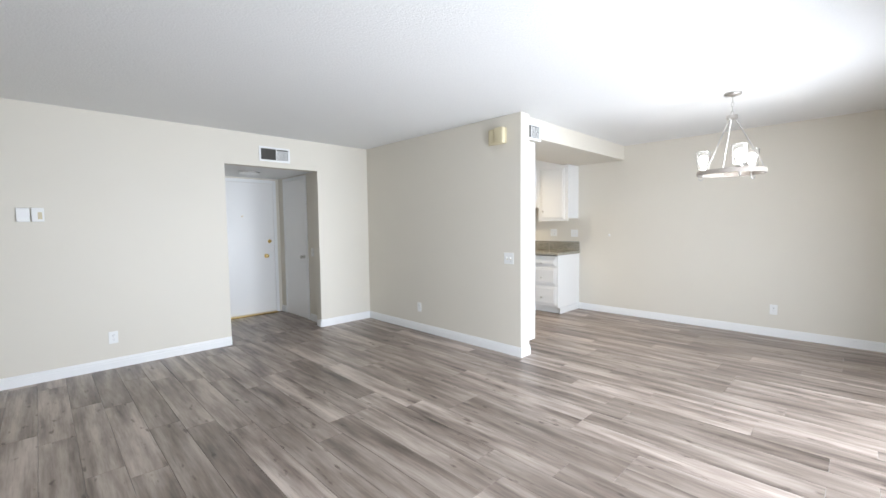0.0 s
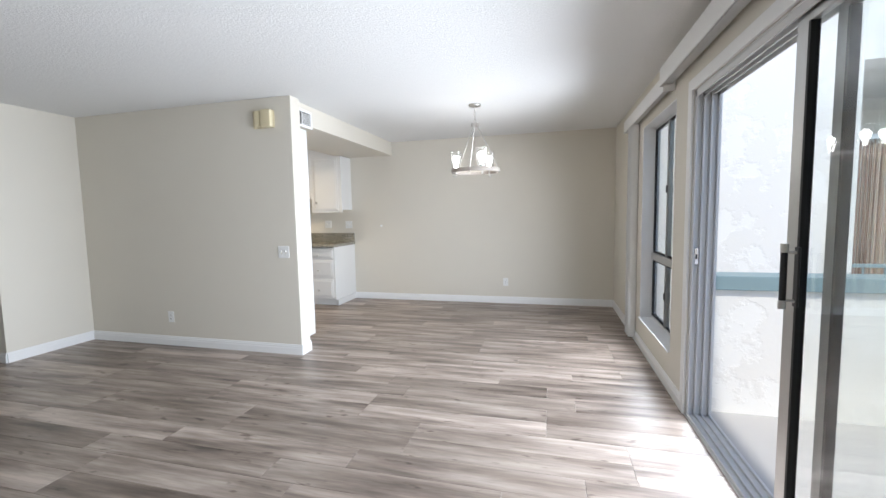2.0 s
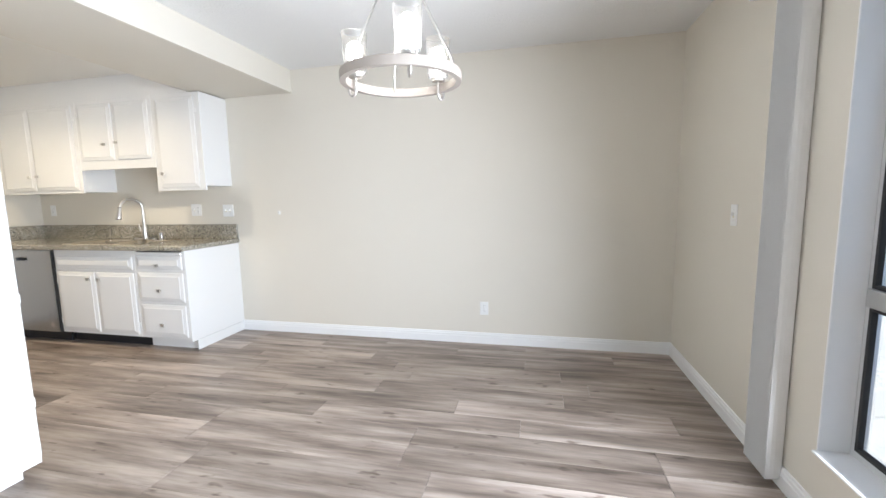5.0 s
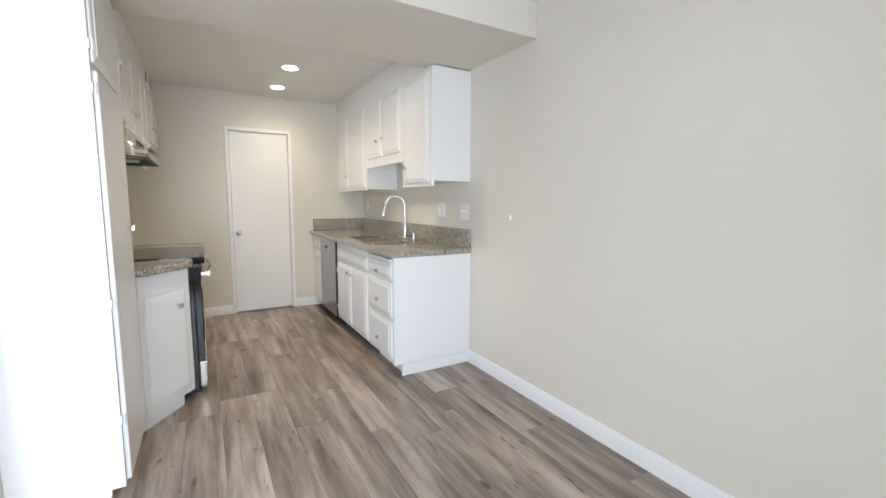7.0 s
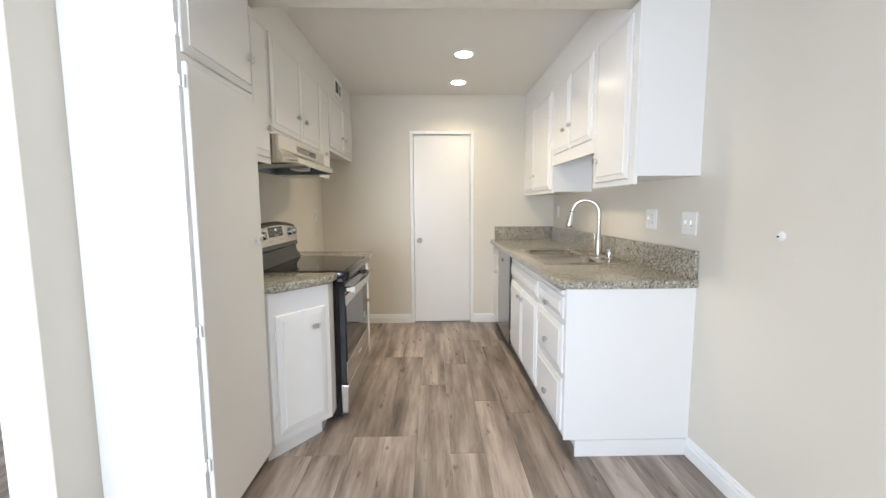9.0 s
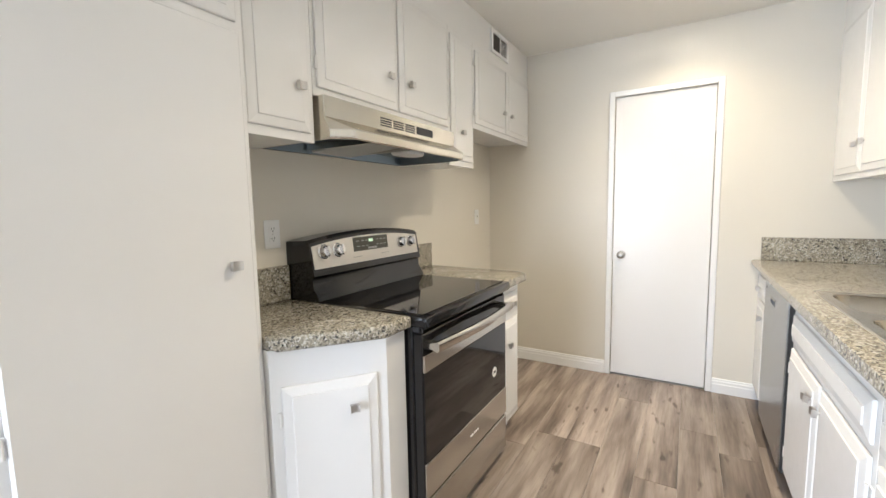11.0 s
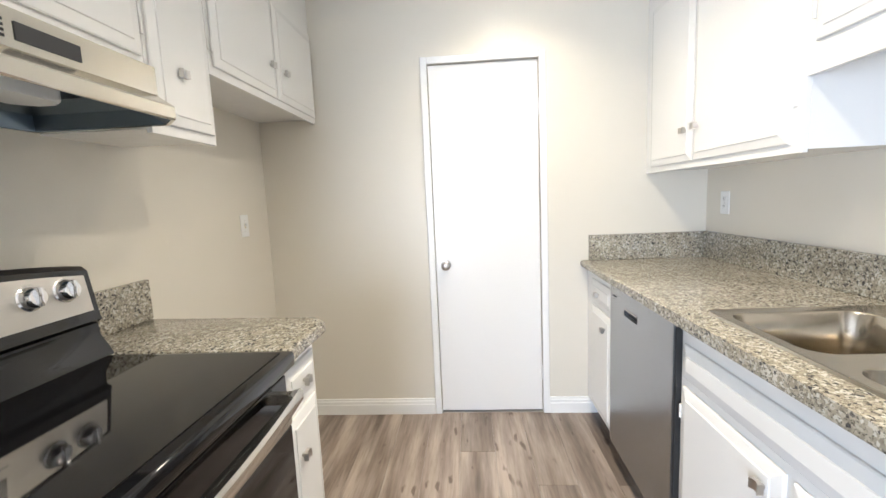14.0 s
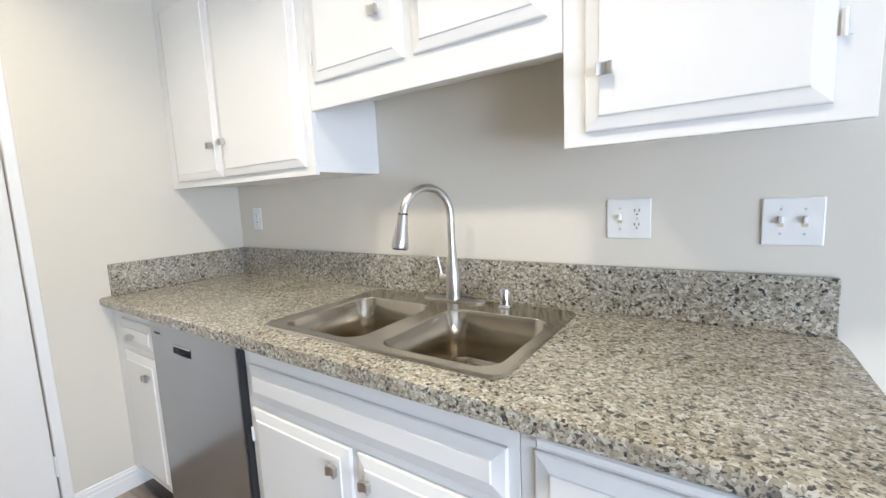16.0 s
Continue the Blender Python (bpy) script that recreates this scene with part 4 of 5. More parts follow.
# chandelier
CX, CY = -0.725, 4.735
ch = thing("chandelier", (CX, CY, ZC), "three-light chandelier with a ring, glass shades and chain", "chandelier")
bm = turned(bmesh.new(), (CX, CY, ZC), (0, 0, -1), [(0, 0.064), (0.012, 0.064), (0.020, 0.058), (0.026, 0.020), (0.036, 0.010)], 32)
part("canopy", bm, M_NICKEL, ch, "satin nickel ceiling cup", True)
z = ZC - 0.034
for i in range(4):
    bm = bmesh.new()
    pts = []
    for k in range(13):
        a = 2 * math.pi * k / 12
        u, w = 0.010 * math.sin(a), 0.025 * math.cos(a)
        pts.append((CX + (u if i % 2 else 0), CY + (0 if i % 2 else u), z - 0.022 + w))
    part("chain_link", tube(bm, pts, 0.0025, 8), M_NICKEL, ch, "", True)
    z -= 0.039
zh = z - 0.004
bm = turned(bmesh.new(), (CX, CY, zh + 0.008), (0, 0, -1), [(0, 0.012), (0.004, 0.040), (0.034, 0.040), (0.038, 0.030), (0.040, 0.008)], 28)
part("hub", bm, M_NICKEL, ch, "satin nickel hub", True)
RZ, RR = 1.752, 0.240
bm = bmesh.new()
sec = [(-0.012, 0), (0.012, 0), (0.013, 0.004), (0.013, 0.034), (0.012, 0.037), (-0.012, 0.037), (-0.013, 0.034), (-0.013, 0.004)]
n = 64
rows = []
for i in range(n):
    a = 2 * math.pi * i / n
    rows.append([bm.verts.new((CX + (RR + o) * math.cos(a), CY + (RR + o) * math.sin(a), RZ + u)) for o, u in sec])
for i in range(n):
    bridge(bm, rows[i], rows[(i + 1) % n])
part("ring", bm, M_RING, ch, "whitewashed flat ring", True)
for k in range(3):
    a = radians(-63.8 + 120 * k)
    ca, sa = math.cos(a), math.sin(a)

    def at(r, zz):
        return (CX + r * ca, CY + r * sa, zz)

    rc = RR - 0.028
    pts = [at(RR + 0.004, RZ - 0.001)] + [at(rc + 0.016 + 0.018 * math.cos(b), RZ - 0.004 - 0.030 * math.sin(b)) for b in (0.4, 0.9, 1.57, 2.2, 2.8)] + [at(rc, RZ + 0.02), at(rc, RZ + 0.045)]
    arm = part("arm", tube(bmesh.new(), pts, 0.0055, 10), M_NICKEL, ch, "hooked nickel arm", True)
    bm = turned(bmesh.new(), at(rc, RZ + 0.04), (0, 0, 1), [(0, 0.012), (0.004, 0.030), (0.018, 0.031), (0.020, 0.024)], 24)
    part("cup", bm, M_NICKEL, arm, "", True)
    bm = turned(bmesh.new(), at(rc, RZ + 0.058), (0, 0, 1), [(0, 0.034), (0.003, 0.043), (0.02, 0.047), (0.165, 0.056), (0.167, 0.054), (0.165, 0.053), (0.02, 0.044), (0.005, 0.038)], 28, False)
    sh = part("shade", bm, M_SHADE, arm, "clear seeded glass shade", True)
    sh.visible_shadow = False
    bm = turned(bmesh.new(), at(rc, RZ + 0.060), (0, 0, 1), [(0, 0.013), (0.03, 0.014), (0.055, 0.027), (0.085, 0.034), (0.110, 0.029), (0.125, 0.014), (0.127, 0.002)], 20)
    part("bulb", bm, M_BULB, arm, "lit bulb", True).visible_shadow = False
    glow = new("bulb_lamp", bpy.data.lights.new("bulb_lamp", "POINT"))
    glow.data.energy, glow.data.color, glow.data.shadow_soft_size = 0.25, (1.0, 0.90, 0.76), 0.03
    glow.location = at(rc, RZ + 0.145)
    b = a + radians(60)
    end = (CX + (RR - 0.014) * math.cos(b), CY + (RR - 0.014) * math.sin(b), RZ + 0.02)
    bend = (CX + (RR - 0.018) * math.cos(b), CY + (RR - 0.018) * math.sin(b), RZ + 0.075)
    start = (CX + 0.026 * math.cos(b), CY + 0.026 * math.sin(b), zh - 0.028)
    part("rod", tube(bmesh.new(), [start, bend, end], 0.0055, 10), M_NICKEL, ch, "slender nickel rod", True)

el = thing("ceiling_light", (-5.79, 2.52, 2.095), "flat round entry ceiling light with a metal rim", "ceiling light")
part("rim", turned(bmesh.new(), (-5.79, 2.52, 2.095), (0, 0, -1), [(0, 0.135), (0.012, 0.135), (0.016, 0.125)], 32), M_NICKEL, el, "", True)
part("diffuser", turned(bmesh.new(), (-5.79, 2.52, 2.0785), (0, 0, -1), [(0, 0.122), (0.010, 0.112), (0.018, 0.07), (0.021, 0.01)], 32), M_PLATE, el, "", True)

# ---- plates, vents, wall devices ----


def frame_of(at, out):
    """A pose with x across, y out of the wall and z up at a place on a wall."""
    o = Vector(out)
    x = o.cross(Vector((0, 0, 1)))
    return Matrix(((x.x, o.x, 0, at[0]), (x.y, o.y, 0, at[1]), (x.z, o.z, 1, at[2]), (0, 0, 0, 1)))


def local_part(name, bm, m, mat, parent, label="", smooth=False):
    bmesh.ops.transform(bm, matrix=m, verts=bm.verts)
    return part(name, bm, mat, parent, label, smooth)


def toggle(parent, m, u):
    local_part("toggle", box(bmesh.new(), (u - 0.0045, 0.004, -0.004), (u + 0.0045, 0.018, 0.014), 0.002), m, M_PLATE, parent)
    local_part("toggle_slot", box(bmesh.new(), (u - 0.006, 0.0062, -0.013), (u + 0.006, 0.0068, 0.013)), m, M_CHIME, parent)
    for v in (-0.030, 0.030):
        local_part("screw", turned(bmesh.new(), (u, 0.006, v), (0, 1, 0), [(0, 0.003), (0.001, 0.0028)], 10), m, M_NICKEL, parent)


def sockets(parent, m, u):
    for v in (-0.020, 0.020):
        local_part("receptacle", prism(bmesh.new(), rounded(u - 0.0165, u + 0.0165, -0.014, 0.014, 0.009), 0.0055, 0.0085), m @ Matrix(((1, 0, 0, 0), (0, 0, 1, 0), (0, 1, 0, v), (0, 0, 0, 1))), M_PLATE, parent)
        for du in (-0.006, 0.006):
            local_part("slot", box(bmesh.new(), (u + du - 0.0011, 0.0086, v + 0.000), (u + du + 0.0011, 0.0092, v + 0.008)), m, M_DARK, parent)
        local_part("slot", box(bmesh.new(), (u - 0.002, 0.0086, v - 0.009), (u + 0.002, 0.0092, v - 0.005)), m, M_DARK, parent)
    local_part("screw", turned(bmesh.new(), (u, 0.006, 0), (0, 1, 0), [(0, 0.003), (0.001, 0.0028)], 10), m, M_NICKEL, parent)


def wall_plate(at, out, kinds, label, category, group=""):
    m = frame_of(at, out)
    w = 0.0365 + 0.023 * (len(kinds) - 1)
    t = thing("switch_plate" if "t" in kinds else "outlet", at, label, category, group)
    bm = box(bmesh.new(), (-w, 0.0005, -0.058), (w, 0.0062, 0.058), 0.003, 2)
    local_part("plate", bm, m, M_PLATE, t, "white plastic plate")
    for i, k in enumerate(kinds):
        u = (i - (len(kinds) - 1) / 2) * 0.046
        (toggle if k == "t" else sockets)(t, m, u)
    return t


OUT = "duplex outlets"
wall_plate((-0.606, YD, 0.315), (0, -1, 0), "o", "white duplex outlet low on the dining wall", "outlet", OUT)
wall_plate((XE, 0.895, 0.30), (1, 0, 0), "o", "white duplex outlet low on the entry wall", "outlet", OUT)
wall_plate((-3.84, PY0, 0.305), (0, -1, 0), "o", "white duplex outlet low on the partition", "outlet", OUT)
wall_plate((-3.36, PY1, 1.185), (0, 1, 0), "o", "white duplex outlet beside the range", "outlet", OUT)
wall_plate((-2.435, PY0, 0.997), (0, -1, 0), "tt", "white double light switch on the partition", "light switch")
wall_plate((-5.25, PY1, 1.20), (0, 1, 0), "t", "white single switch plate above the refrigerator space", "light switch")
wall_plate((-3.480, YD, 1.20), (0, -1, 0), "ot", "white combined switch and outlet plate", "light switch")
wall_plate((-3.112, YD, 1.19), (0, -1, 0), "tt", "white double light switch above the counter", "light switch")
wall_plate((-5.345, YD, 1.215), (0, -1, 0), "o", "white duplex outlet in the kitchen corner", "outlet", OUT)
wall_plate((XW, 5.55, 1.15), (-1, 0, 0), "t", "white single switch on the window wall", "light switch")
wall_plate((-5.34, YE, 0.985), (0, -1, 0), "t", "white single switch in the entry", "light switch")

jack = thing("wall_hook", (-2.553, YD, 1.165), "small white cable cap on the dining wall", "cable cap")
part("cap", turned(bmesh.new(), (-2.553, YD - 0.0005, 1.165), (0, -1, 0), [(0, 0.019), (0.004, 0.017), (0.005, 0.006), (0.014, 0.004)], 20), M_PLATE, jack, "", True)
part("pin", turned(bmesh.new(), (-2.553, YD - 0.0145, 1.165), (0, -1, 0), [(0, 0.004), (0.004, 0.003)], 10), M_DARK, jack)

th = thing("thermostat", (XE, 0.340, 1.475), "white wall thermostat with a blank cover", "thermostat")
part("body", box(bmesh.new(), (XE + 0.0005, 0.297, 1.415), (XE + 0.022, 0.382, 1.537), 0.005, 2), M_PLATE, th)
part("dial_window", box(bmesh.new(), (XE + 0.0222, 0.310, 1.44), (XE + 0.0235, 0.370, 1.512)), M_TRIM, th)
al = thing("alarm_keypad", (XE, 0.43, 1.477), "white plastic wall keypad beside the thermostat", "keypad")
part("body", box(bmesh.new(), (XE + 0.0005, 0.391, 1.417), (XE + 0.030, 0.471, 1.539), 0.006, 2), M_PLATE, al)
part("display", box(bmesh.new(), (XE + 0.0302, 0.430, 1.44), (XE + 0.0312, 0.458, 1.50)), M_CHIME, al, "small grey window")

cm = thing("door_chime", (-2.575, PY0, 2.245), "ivory plastic door chime box on the partition", "door chime")
part("back_plate", box(bmesh.new(), (-2.690, PY0 - 0.012, 2.165), (-2.460, PY0 - 0.0005, 2.325), 0.003), M_CHIME, cm)
part("cover", box(bmesh.new(), (-2.652, PY0 - 0.055, 2.17), (-2.578, PY0 - 0.012, 2.32), 0.012, 3), M_CHIME, cm, "", True)
part("cover", box(bmesh.new(), (-2.572, PY0 - 0.068, 2.165), (-2.463, PY0 - 0.012, 2.325), 0.010, 3), M_CHIME, cm, "", True)


def grille(at, out, w, h, split, label):
    """A register: frame, a dark half with slats and a closed white half."""
    m = frame_of(at, out)
    t = thing("air_vent", at, label, "vent")
    bm = bmesh.new()
    for a, b, c, d in ((-w, w, h - 0.022, h), (-w, w, -h, -h + 0.022), (-w, -w + 0.022, -h + 0.022, h - 0.022), (w - 0.022, w, -h + 0.022, h - 0.022), (split - 0.006, split + 0.006, -h + 0.022, h - 0.022)):
        box(bm, (a, 0.0005, c), (b, 0.012, d), 0.002)
    local_part("frame", bm, m, M_TRIM, t)
    # no duct behind: backing and open slats carry its shade in their colour
    local_part("backing", box(bmesh.new(), (-w + 0.02, 0.0006, -h + 0.02), (w - 0.02, 0.002, h - 0.02)), m, M_VENTDARK, t)
    n = int((2 * h - 0.05) / 0.012)
    for i in range(n):
        v = -h + 0.029 + i * 0.012
        for a, b in ((-w + 0.023, split - 0.007), (split + 0.007, w - 0.023)):
            bm = box(bmesh.new(), (a, 0.0, -0.001), (b, 0.010, 0.001))
            shut = a < split - 0.006
            tilt = -50 if shut else 20
            bmesh.ops.rotate(bm, cent=(0, 0, 0), matrix=Matrix.Rotation(radians(tilt), 3, "X"), verts=bm.verts)
            bmesh.ops.translate(bm, verts=bm.verts, vec=(0, 0.003, v))
            local_part("slat", bm, m, M_TRIM if shut else M_VENTDARK, t)
    return t


grille((XE, 2.525, 2.222), (1, 0, 0), 0.187, 0.088, -0.02, "white metal air register above the entry opening")
grille((-2.345, 4.10, 2.300), (1, 0, 0), 0.185, 0.085, -0.01, "white metal air register on the beam")
grille((-4.955, 4.33, 2.345), (0, 1, 0), 0.14, 0.075, 0.0, "white metal air register in the soffit")

# ---- sliding door ----
sd = thing("sliding_door", (0.96, 2.1, 0.0), "half-open aluminium sliding glass patio door", "sliding door")
y0, y1, zt = SLIDE[0], SLIDE[1], SLIDE[3]
bm = bmesh.new()
for x in (0.885, 0.925, 0.965, 1.005):
    box(bm, (x, y0, 0.0), (x + 0.008, y1 - 0.004, 0.026), 0.001)
box(bm, (0.875, y0, -0.002), (1.03, y1, 0.010))
part("sill_track", bm, M_PALEALU, sd, "aluminium floor track")
bm = bmesh.new()
for x in (0.885, 0.925, 0.965, 1.005):
    box(bm, (x, y0, zt - 0.045), (x + 0.008, y1 - 0.004, zt - 0.006), 0.001)
box(bm, (0.882, y0, zt - 0.010), (1.028, y1, zt - 0.001))
part("head_track", bm, M_PALEALU, sd, "aluminium head track")
bm = bmesh.new()
for x in (0.885, 0.925, 0.965, 1.005):
    box(bm, (x, y1 - 0.034, 0.010), (x + 0.010, y1 - 0.006, zt - 0.01), 0.001)
box(bm, (0.882, y1 - 0.010, 0.010), (1.028, y1 - 0.001, zt - 0.01))
jb = part("jamb", bm, M_PALEALU, sd, "white-grey aluminium side jamb")
part("strike", B((0.898, y1 - 0.036, 0.99), (0.918, y1 - 0.032, 1.09), 0.001), M_CHROME, sd, "metal lock strike")
part("strike_hole", B((0.903, y1 - 0.038, 1.02), (0.912, y1 - 0.0355, 1.05)), M_DARK, sd)
for z in (0.35, 0.93, 1.14, 1.72):
    for x in (0.903, 0.945):
        part("screw", turned(bmesh.new(), (x, y1 - 0.0105, z), (0, -1, 0), [(0, 0.004), (0.0015, 0.003)], 10), M_NICKEL, sd)


def sash(name, x, ya, yb, mat, stile=0.055):
    bm = bmesh.new()
    za, zb = 0.020, zt - 0.02
    box(bm, (x, ya, za), (x + 0.030, ya + stile, zb), 0.002)
    box(bm, (x, yb - stile, za), (x + 0.030, yb, zb), 0.002)
    box(bm, (x, ya + stile, za), (x + 0.030, yb - stile, za + 0.075), 0.002)
    box(bm, (x, ya + stile, zb - 0.055), (x + 0.030, yb - stile, zb), 0.002)
    fr = part(name, bm, mat, sd, "grey aluminium sash")
    g = B((x + 0.012, ya + stile - 0.01, za + 0.065), (x + 0.017, yb - stile + 0.01, zb - 0.045))
    pane = part("pane", g, M_GLASS, fr, "clear glass pane")
    pane.visible_shadow = False
    gk = bmesh.new()
    for a, b in ((ya + stile - 0.002, ya + stile + 0.006), (yb - stile - 0.012, yb - stile + 0.002)):
        box(gk, (x - 0.0015, a, za + 0.075), (x + 0.0315, b, zb - 0.055))
    part("gasket", gk, M_RUBBER, fr)
    return fr


slide_sash = sash("sliding_sash", 0.905, 1.0, 2.290, M_SASH, 0.075)
sash("fixed_sash", 0.968, 0.89, 2.175, M_SASH, 0.055)
hy = 2.202
bm = bmesh.new()
rod(bm, (0.862, hy + 0.008, 0.955), (0.862, hy + 0.008, 1.195), 0.011, 16)
part("pull_handle", bm, M_BLKPL, slide_sash, "black pull handle", True)
for z in (0.955, 1.165):
    part("handle_cap", rod(bmesh.new(), (0.862, hy + 0.008, z), (0.862, hy + 0.008, z + 0.032), 0.0125, 16), M_NICKEL, slide_sash, "nickel end cap", True)
for z in (0.985, 1.165):
    part("handle_post", tube(bmesh.new(), [(0.862, hy + 0.008, z), (0.878, hy + 0.006, z), (0.904, hy, z)], 0.006, 10), M_NICKEL, slide_sash, "", True)
part("lock_plate", B((0.896, hy - 0.014, 0.965), (0.9045, hy + 0.014, 1.185), 0.002), M_BLKPL, slide_sash)

# ---- window ----
wy0, wy1, wz0, wz1 = WIN
structure("window_sill", B((XW - 0.020, wy0 + 0.001, wz0 + 0.0005), (1.026, wy1 - 0.001, wz0 + 0.012), 0.003), M_TRIM, "white painted window sill", "sill")
for p, q in (((XW - 0.003, wy1 - 0.008, wz0 + 0.012), (0.980, wy1 - 0.0005, wz1 - 0.008)), ((XW - 0.003, wy0 + 0.0005, wz0 + 0.012), (0.980, wy0 + 0.008, wz1 - 0.008)), ((XW - 0.003, wy0 + 0.0005, wz1 - 0.008), (0.980, wy1 - 0.0005, wz1 - 0.0005))):
    structure("trim", B(p, q, 0.001), M_TRIM, "white painted window reveal board", "trim")
wd = structure("window_1", wall_sheet("x", 0.981, 1.018, wy0 + 0.002, wy1 - 0.002, wz0 + 0.012, wz1 - 0.002, [(wy0 + 0.03, wy1 - 0.03, wz0 + 0.04, 0.865), (wy0 + 0.03, wy1 - 0.03, 0.93, wz1 - 0.03)]), M_PALEALU, "aluminium window with two sliding lights over two", "window")
ymid = (wy0 + wy1) / 2 + 0.02
for za, zb in ((wz0 + 0.04, 0.865), (0.93, wz1 - 0.03)):
    part("mullion", B((0.968, ymid - 0.020, za), (1.008, ymid + 0.020, zb), 0.002), M_BRONZE, wd, "dark meeting stile")
    bm = bmesh.new()
    for a, b, c, d in ((wy0 + 0.03, wy0 + 0.045, za, zb), (wy1 - 0.045, wy1 - 0.03, za, zb), (wy0 + 0.045, wy1 - 0.045, za, za + 0.015), (wy0 + 0.045, wy1 - 0.045, zb - 0.015, zb)):
        box(bm, (0.976, a, c), (0.996, b, d), 0.001)
    part("gasket", bm, M_RUBBER, wd)
    for a, b, x in ((wy0 + 0.04, ymid - 0.015, 0.986), (ymid + 0.015, wy1 - 0.04, 0.994)):
        p = part("pane", B((x, a, za + 0.01), (x + 0.004, b, zb - 0.01)), M_GLASS, wd, "clear glass pane")
        p.visible_shadow = False
    part("latch", B((0.958, ymid - 0.008, (za + zb) / 2 - 0.03), (0.969, ymid + 0.008, (za + zb) / 2 + 0.03), 0.002), M_BLKPL, wd, "small black latch")
part("window_bar", B((0.961, wy0 + 0.03, 0.865), (0.991, wy1 - 0.03, 0.93), 0.003), M_SASH, wd, "dark cross bar")

# ---- blind rails and stacked vanes ----


def headrail(ya, yb, x0, z0, z1, label):
    t = thing("blind_valance", (XW, (ya + yb) / 2, z0), label, "valance", "blind valances")
    bm = bmesh.new()
    box(bm, (x0, ya, z0), (x0 + 0.006, yb, z1), 0.0015)
    box(bm, (x0 + 0.006, ya, z1 - 0.006), (XW - 0.0005, yb, z1), 0.0015)
    part("board", bm, M_TRIM, t, "white valance board")
    for y in (ya, yb - 0.006):
        part("return", B((x0 + 0.006, y, z0), (XW - 0.0005, y + 0.006, z1 - 0.006), 0.001), M_TRIM, t)
    part("track", B((x0 + 0.022, ya + 0.01, z0 + 0.012), (XW - 0.022, yb - 0.01, z1 - 0.03), 0.003), M_ALU, t, "aluminium blind track")
    return t


headrail(3.745, 5.36, 0.800, 2.165, 2.280, "white vertical blind valance above the window")
headrail(0.70, 3.74, 0.775, 2.195, 2.320, "white vertical blind valance above the sliding door")
vb = thing("vertical_blind", (0.84, 5.2, 0.03), "stacked white vertical blind vanes beside the window", "blind")
for i in range(14):
    y = 4.93 + i * 0.014
    bm = bmesh.new()
    pts = [(-0.036, 0.004), (-0.018, 0.0), (0, -0.0015), (0.018, 0.0), (0.036, 0.004)]
    lo = [bm.verts.new((0.838 + a, y + b + a * 0.25, 0.04)) for a, b in pts] + [bm.verts.new((0.838 + a, y + b + 0.0014 + a * 0.25, 0.04)) for a, b in pts[::-1]]
    hi = [bm.verts.new((v.co.x, v.co.y, 2.175)) for v in lo]
    bridge(bm, lo, hi)
    bm.faces.new(lo[::-1])
    bm.faces.new(hi)
    part("vane", bm, M_TRIM, vb)

# ---- balcony and outside ----
structure("ground", B((1.03, -40, -3.2), (60, 60, -3.0)), M_CONCRETE, "pale paved ground of the courtyard", "ground")
structure("balcony_floor", B((1.03, -0.5, -0.25), (2.75, 3.70, -0.06)), M_CONCRETE, "pale concrete balcony floor", "floor")
structure("balcony_parapet", B((1.03, 3.55, -0.06), (2.75, 3.70, 0.79)), M_STUCCO, "white peeling stucco balcony parapet", "parapet")
structure("balcony_front", B((2.62, -0.5, -0.06), (2.75, 3.55, 0.79)), M_STUCCO, "white stucco balcony front wall", "parapet")
structure("parapet_rail", B((1.03, 3.52, 0.79), (2.78, 3.73, 0.885), 0.006, 2), M_TEAL, "teal painted rail cap on the parapet", "rail")
structure("parapet_rail", B((2.59, -0.5, 0.79), (2.78, 3.52, 0.885), 0.006, 2), M_TEAL, "teal painted rail cap on the parapet", "rail")
structure("stucco_wall", B((1.03, 5.05, -3.0), (2.52, 5.25, 5.2)), M_STUCCO, "white peeling stucco wall of the next wing", "wall")
structure("stucco_corner", B((2.52, 5.02, -3.0), (2.72, 5.27, 5.2), 0.01), M_STUCCO, "white stucco corner pillar", "pillar")
structure("neighbour_slab", B((2.72, 5.5, 2.75), (9.0, 7.4, 3.15)), M_STUCCO, "white stucco underside of the balcony above", "ceiling")
structure("neighbour_wall", B((2.0, 7.3, -3.0), (9.0, 7.5, 5.2)), M_STUCCO, "white stucco wall behind the neighbouring balcony", "wall")
structure("neighbour_floor", B((2.72, 5.7, -0.3), (9.0, 7.3, -0.1)), M_CONCRETE, "concrete floor of the neighbouring balcony", "floor")
rl = thing("balcony_railing", (4.5, 5.75, -0.1), "teal metal railing of the neighbouring balcony", "railing")
part("top_rail", B((2.74, 5.73, 0.68), (8.0, 5.77, 0.72), 0.004), M_TEAL, rl)
part("bottom_rail", B((2.74, 5.735, 0.0), (8.0, 5.765, 0.03)), M_TEAL, rl)
for i in range(27):
    x = 2.85 + i * 0.19
    part("baluster", B((x, 5.742, 0.03), (x + 0.018, 5.758, 0.68)), M_TEAL, rl)
rs = thing("reed_screen", (4.5, 5.9, -0.1), "brown dried reed screen hung behind the railing", "screen")
bm = bmesh.new()
rnd = random.Random(4)
x = 2.80
while x < 6.6:
    r = rnd.uniform(0.004, 0.008)
    y = 5.90 + rnd.uniform(-0.012, 0.012)
    zt = 2.02 + rnd.uniform(-0.05, 0.03)
    tube(bm, [(x + rnd.uniform(-0.008, 0.008), y, -0.08), (x + rnd.uniform(-0.006, 0.006), y, zt)], r, 5)
    x += r * 1.5
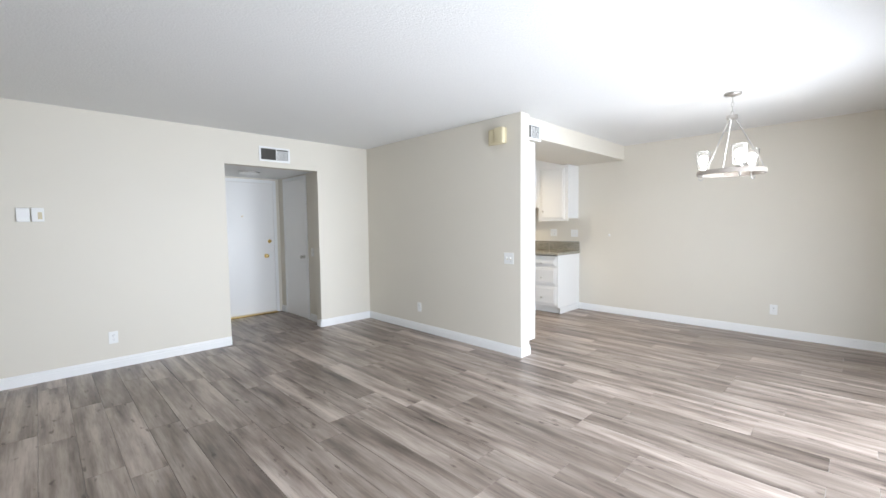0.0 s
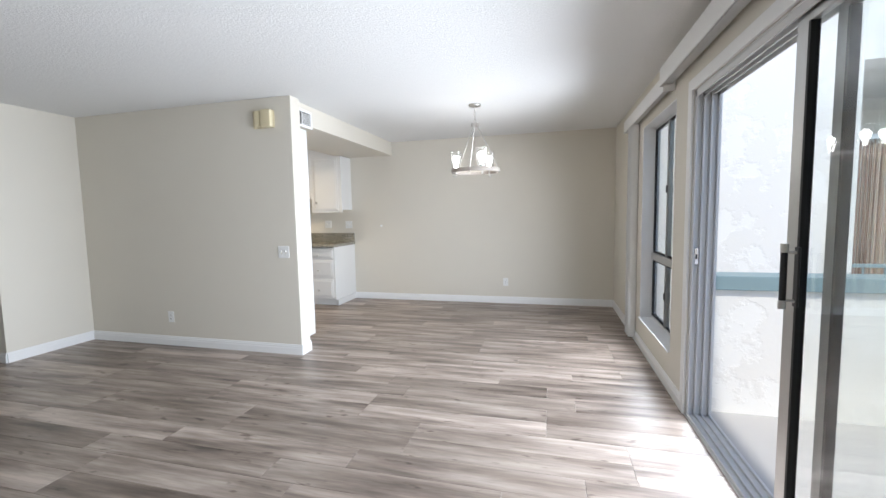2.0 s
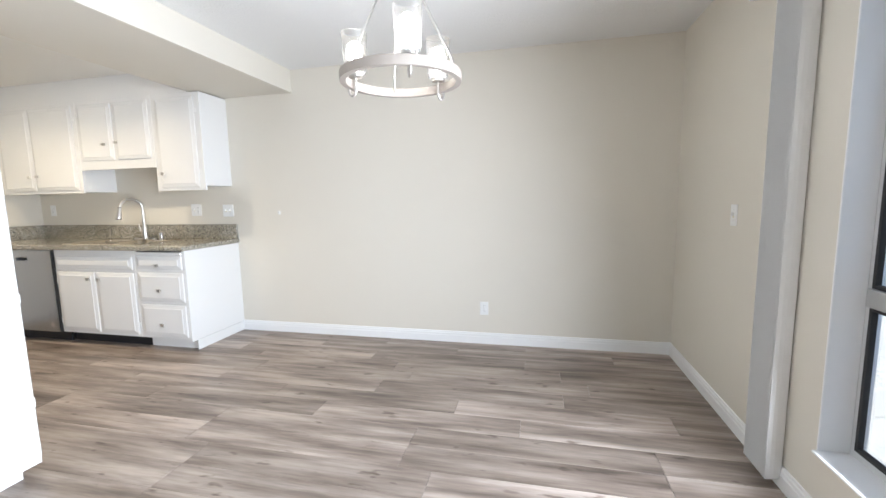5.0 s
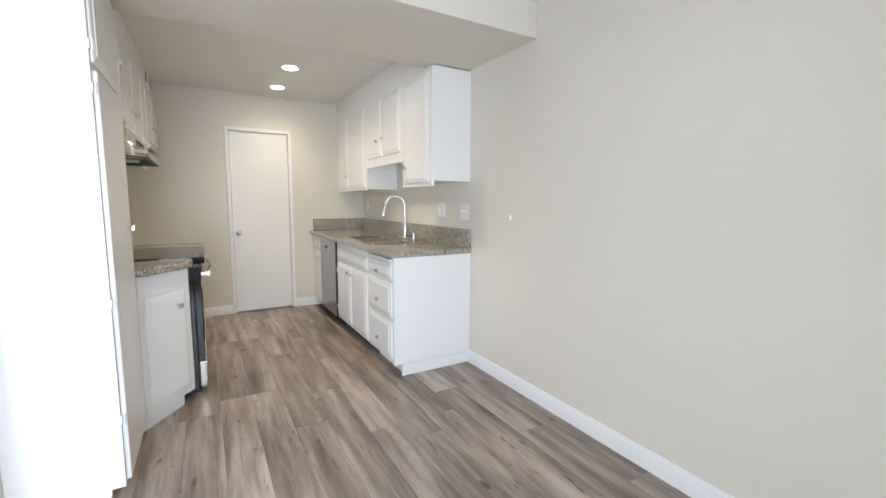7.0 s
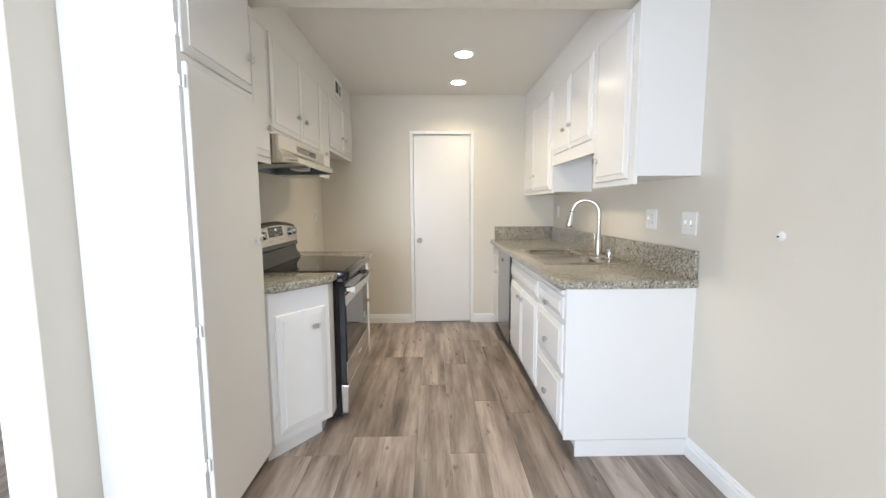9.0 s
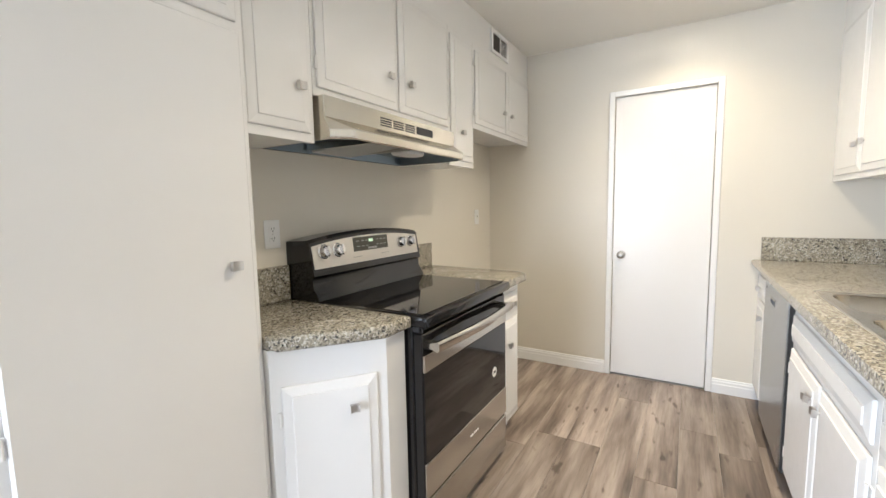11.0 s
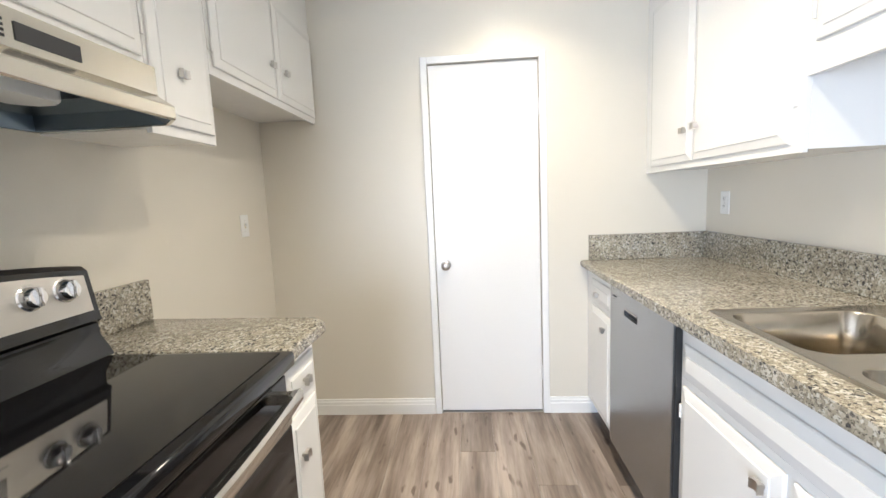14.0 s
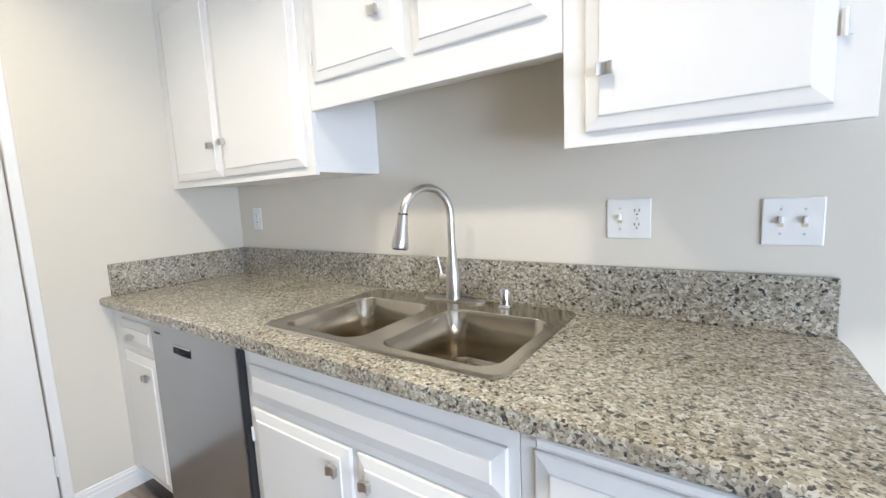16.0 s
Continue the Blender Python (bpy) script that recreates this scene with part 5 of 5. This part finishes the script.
ob = part("reeds", bm, M_REED, rs, "brown reeds")
tagged(ob, kind="stuff")
part("top_bar", B((2.78, 5.86, 2.03), (6.7, 5.94, 2.085), 0.004), M_ALU, rs, "grey metal top bar")
gl = thing("patio_light", (4.45, 6.5, 2.75), "white globe patio ceiling light", "ceiling light")
part("base", turned(bmesh.new(), (4.45, 6.5, 2.75), (0, 0, -1), [(0, 0.075), (0.02, 0.075), (0.05, 0.055)], 24), M_BRONZE, gl, "dark metal base", True)
part("globe", turned(bmesh.new(), (4.45, 6.5, 2.70), (0, 0, -1), [(0, 0.055), (0.03, 0.09), (0.07, 0.105), (0.11, 0.09), (0.14, 0.04), (0.145, 0.01)], 24), M_PLATE, gl, "white glass globe", True)
structure("backdrop", B((22, -30, -3.0), (22.3, 40, 3.5)), M_STUCCO, "white far building across the courtyard", "backdrop")

# ---- plank floor ----
fl = tagged(new("floor"), "grey-brown wood-look vinyl plank floor", "floor", kind="structure")
PW, PL = 0.178, 1.22
PLANKS = {}


def plank_mesh(w, l):
    key = (round(w, 3), round(l, 3))
    if key not in PLANKS:
        bm = bmesh.new()
        g, c = 0.0006, 0.0012
        lo = [bm.verts.new((x, y, -0.004)) for x, y in ((g, g), (l - g, g), (l - g, w - g), (g, w - g))]
        mid = [bm.verts.new((v.co.x, v.co.y, -c)) for v in lo]
        top = [bm.verts.new((x, y, 0)) for x, y in ((g + c, g + c), (l - g - c, g + c), (l - g - c, w - g - c), (g + c, w - g - c))]
        bridge(bm, lo, mid)
        bridge(bm, mid, top)
        bm.faces.new(top)
        me = bpy.data.meshes.new("plank")
        bm.to_mesh(me)
        bm.free()
        me.materials.append(M_FLOOR)
        PLANKS[key] = me
    return PLANKS[key]


def lay(x_from, x_to, y_from, y_to, rng):
    y = y_from
    while y < y_to - 0.01:
        w = min(PW, y_to - y)
        x = x_from - rng.choice((0.0, 0.17, 0.41, 0.58, 0.83, 1.02))
        while x < x_to - 0.005:
            a, b = max(x, x_from), min(x + PL, x_to)
            if b - a > 0.005:
                ob = new("plank", plank_mesh(w, b - a))
                ob.location = (a, y, 0)
                ob.parent = fl
            x += PL
        y += w


rng = random.Random(11)
lay(XE - 0.12, XW, YB, PY0, rng)
lay(XK, XW, PY0, YD, rng)
lay(XD, XE - 0.12, 1.94, YE, rng)
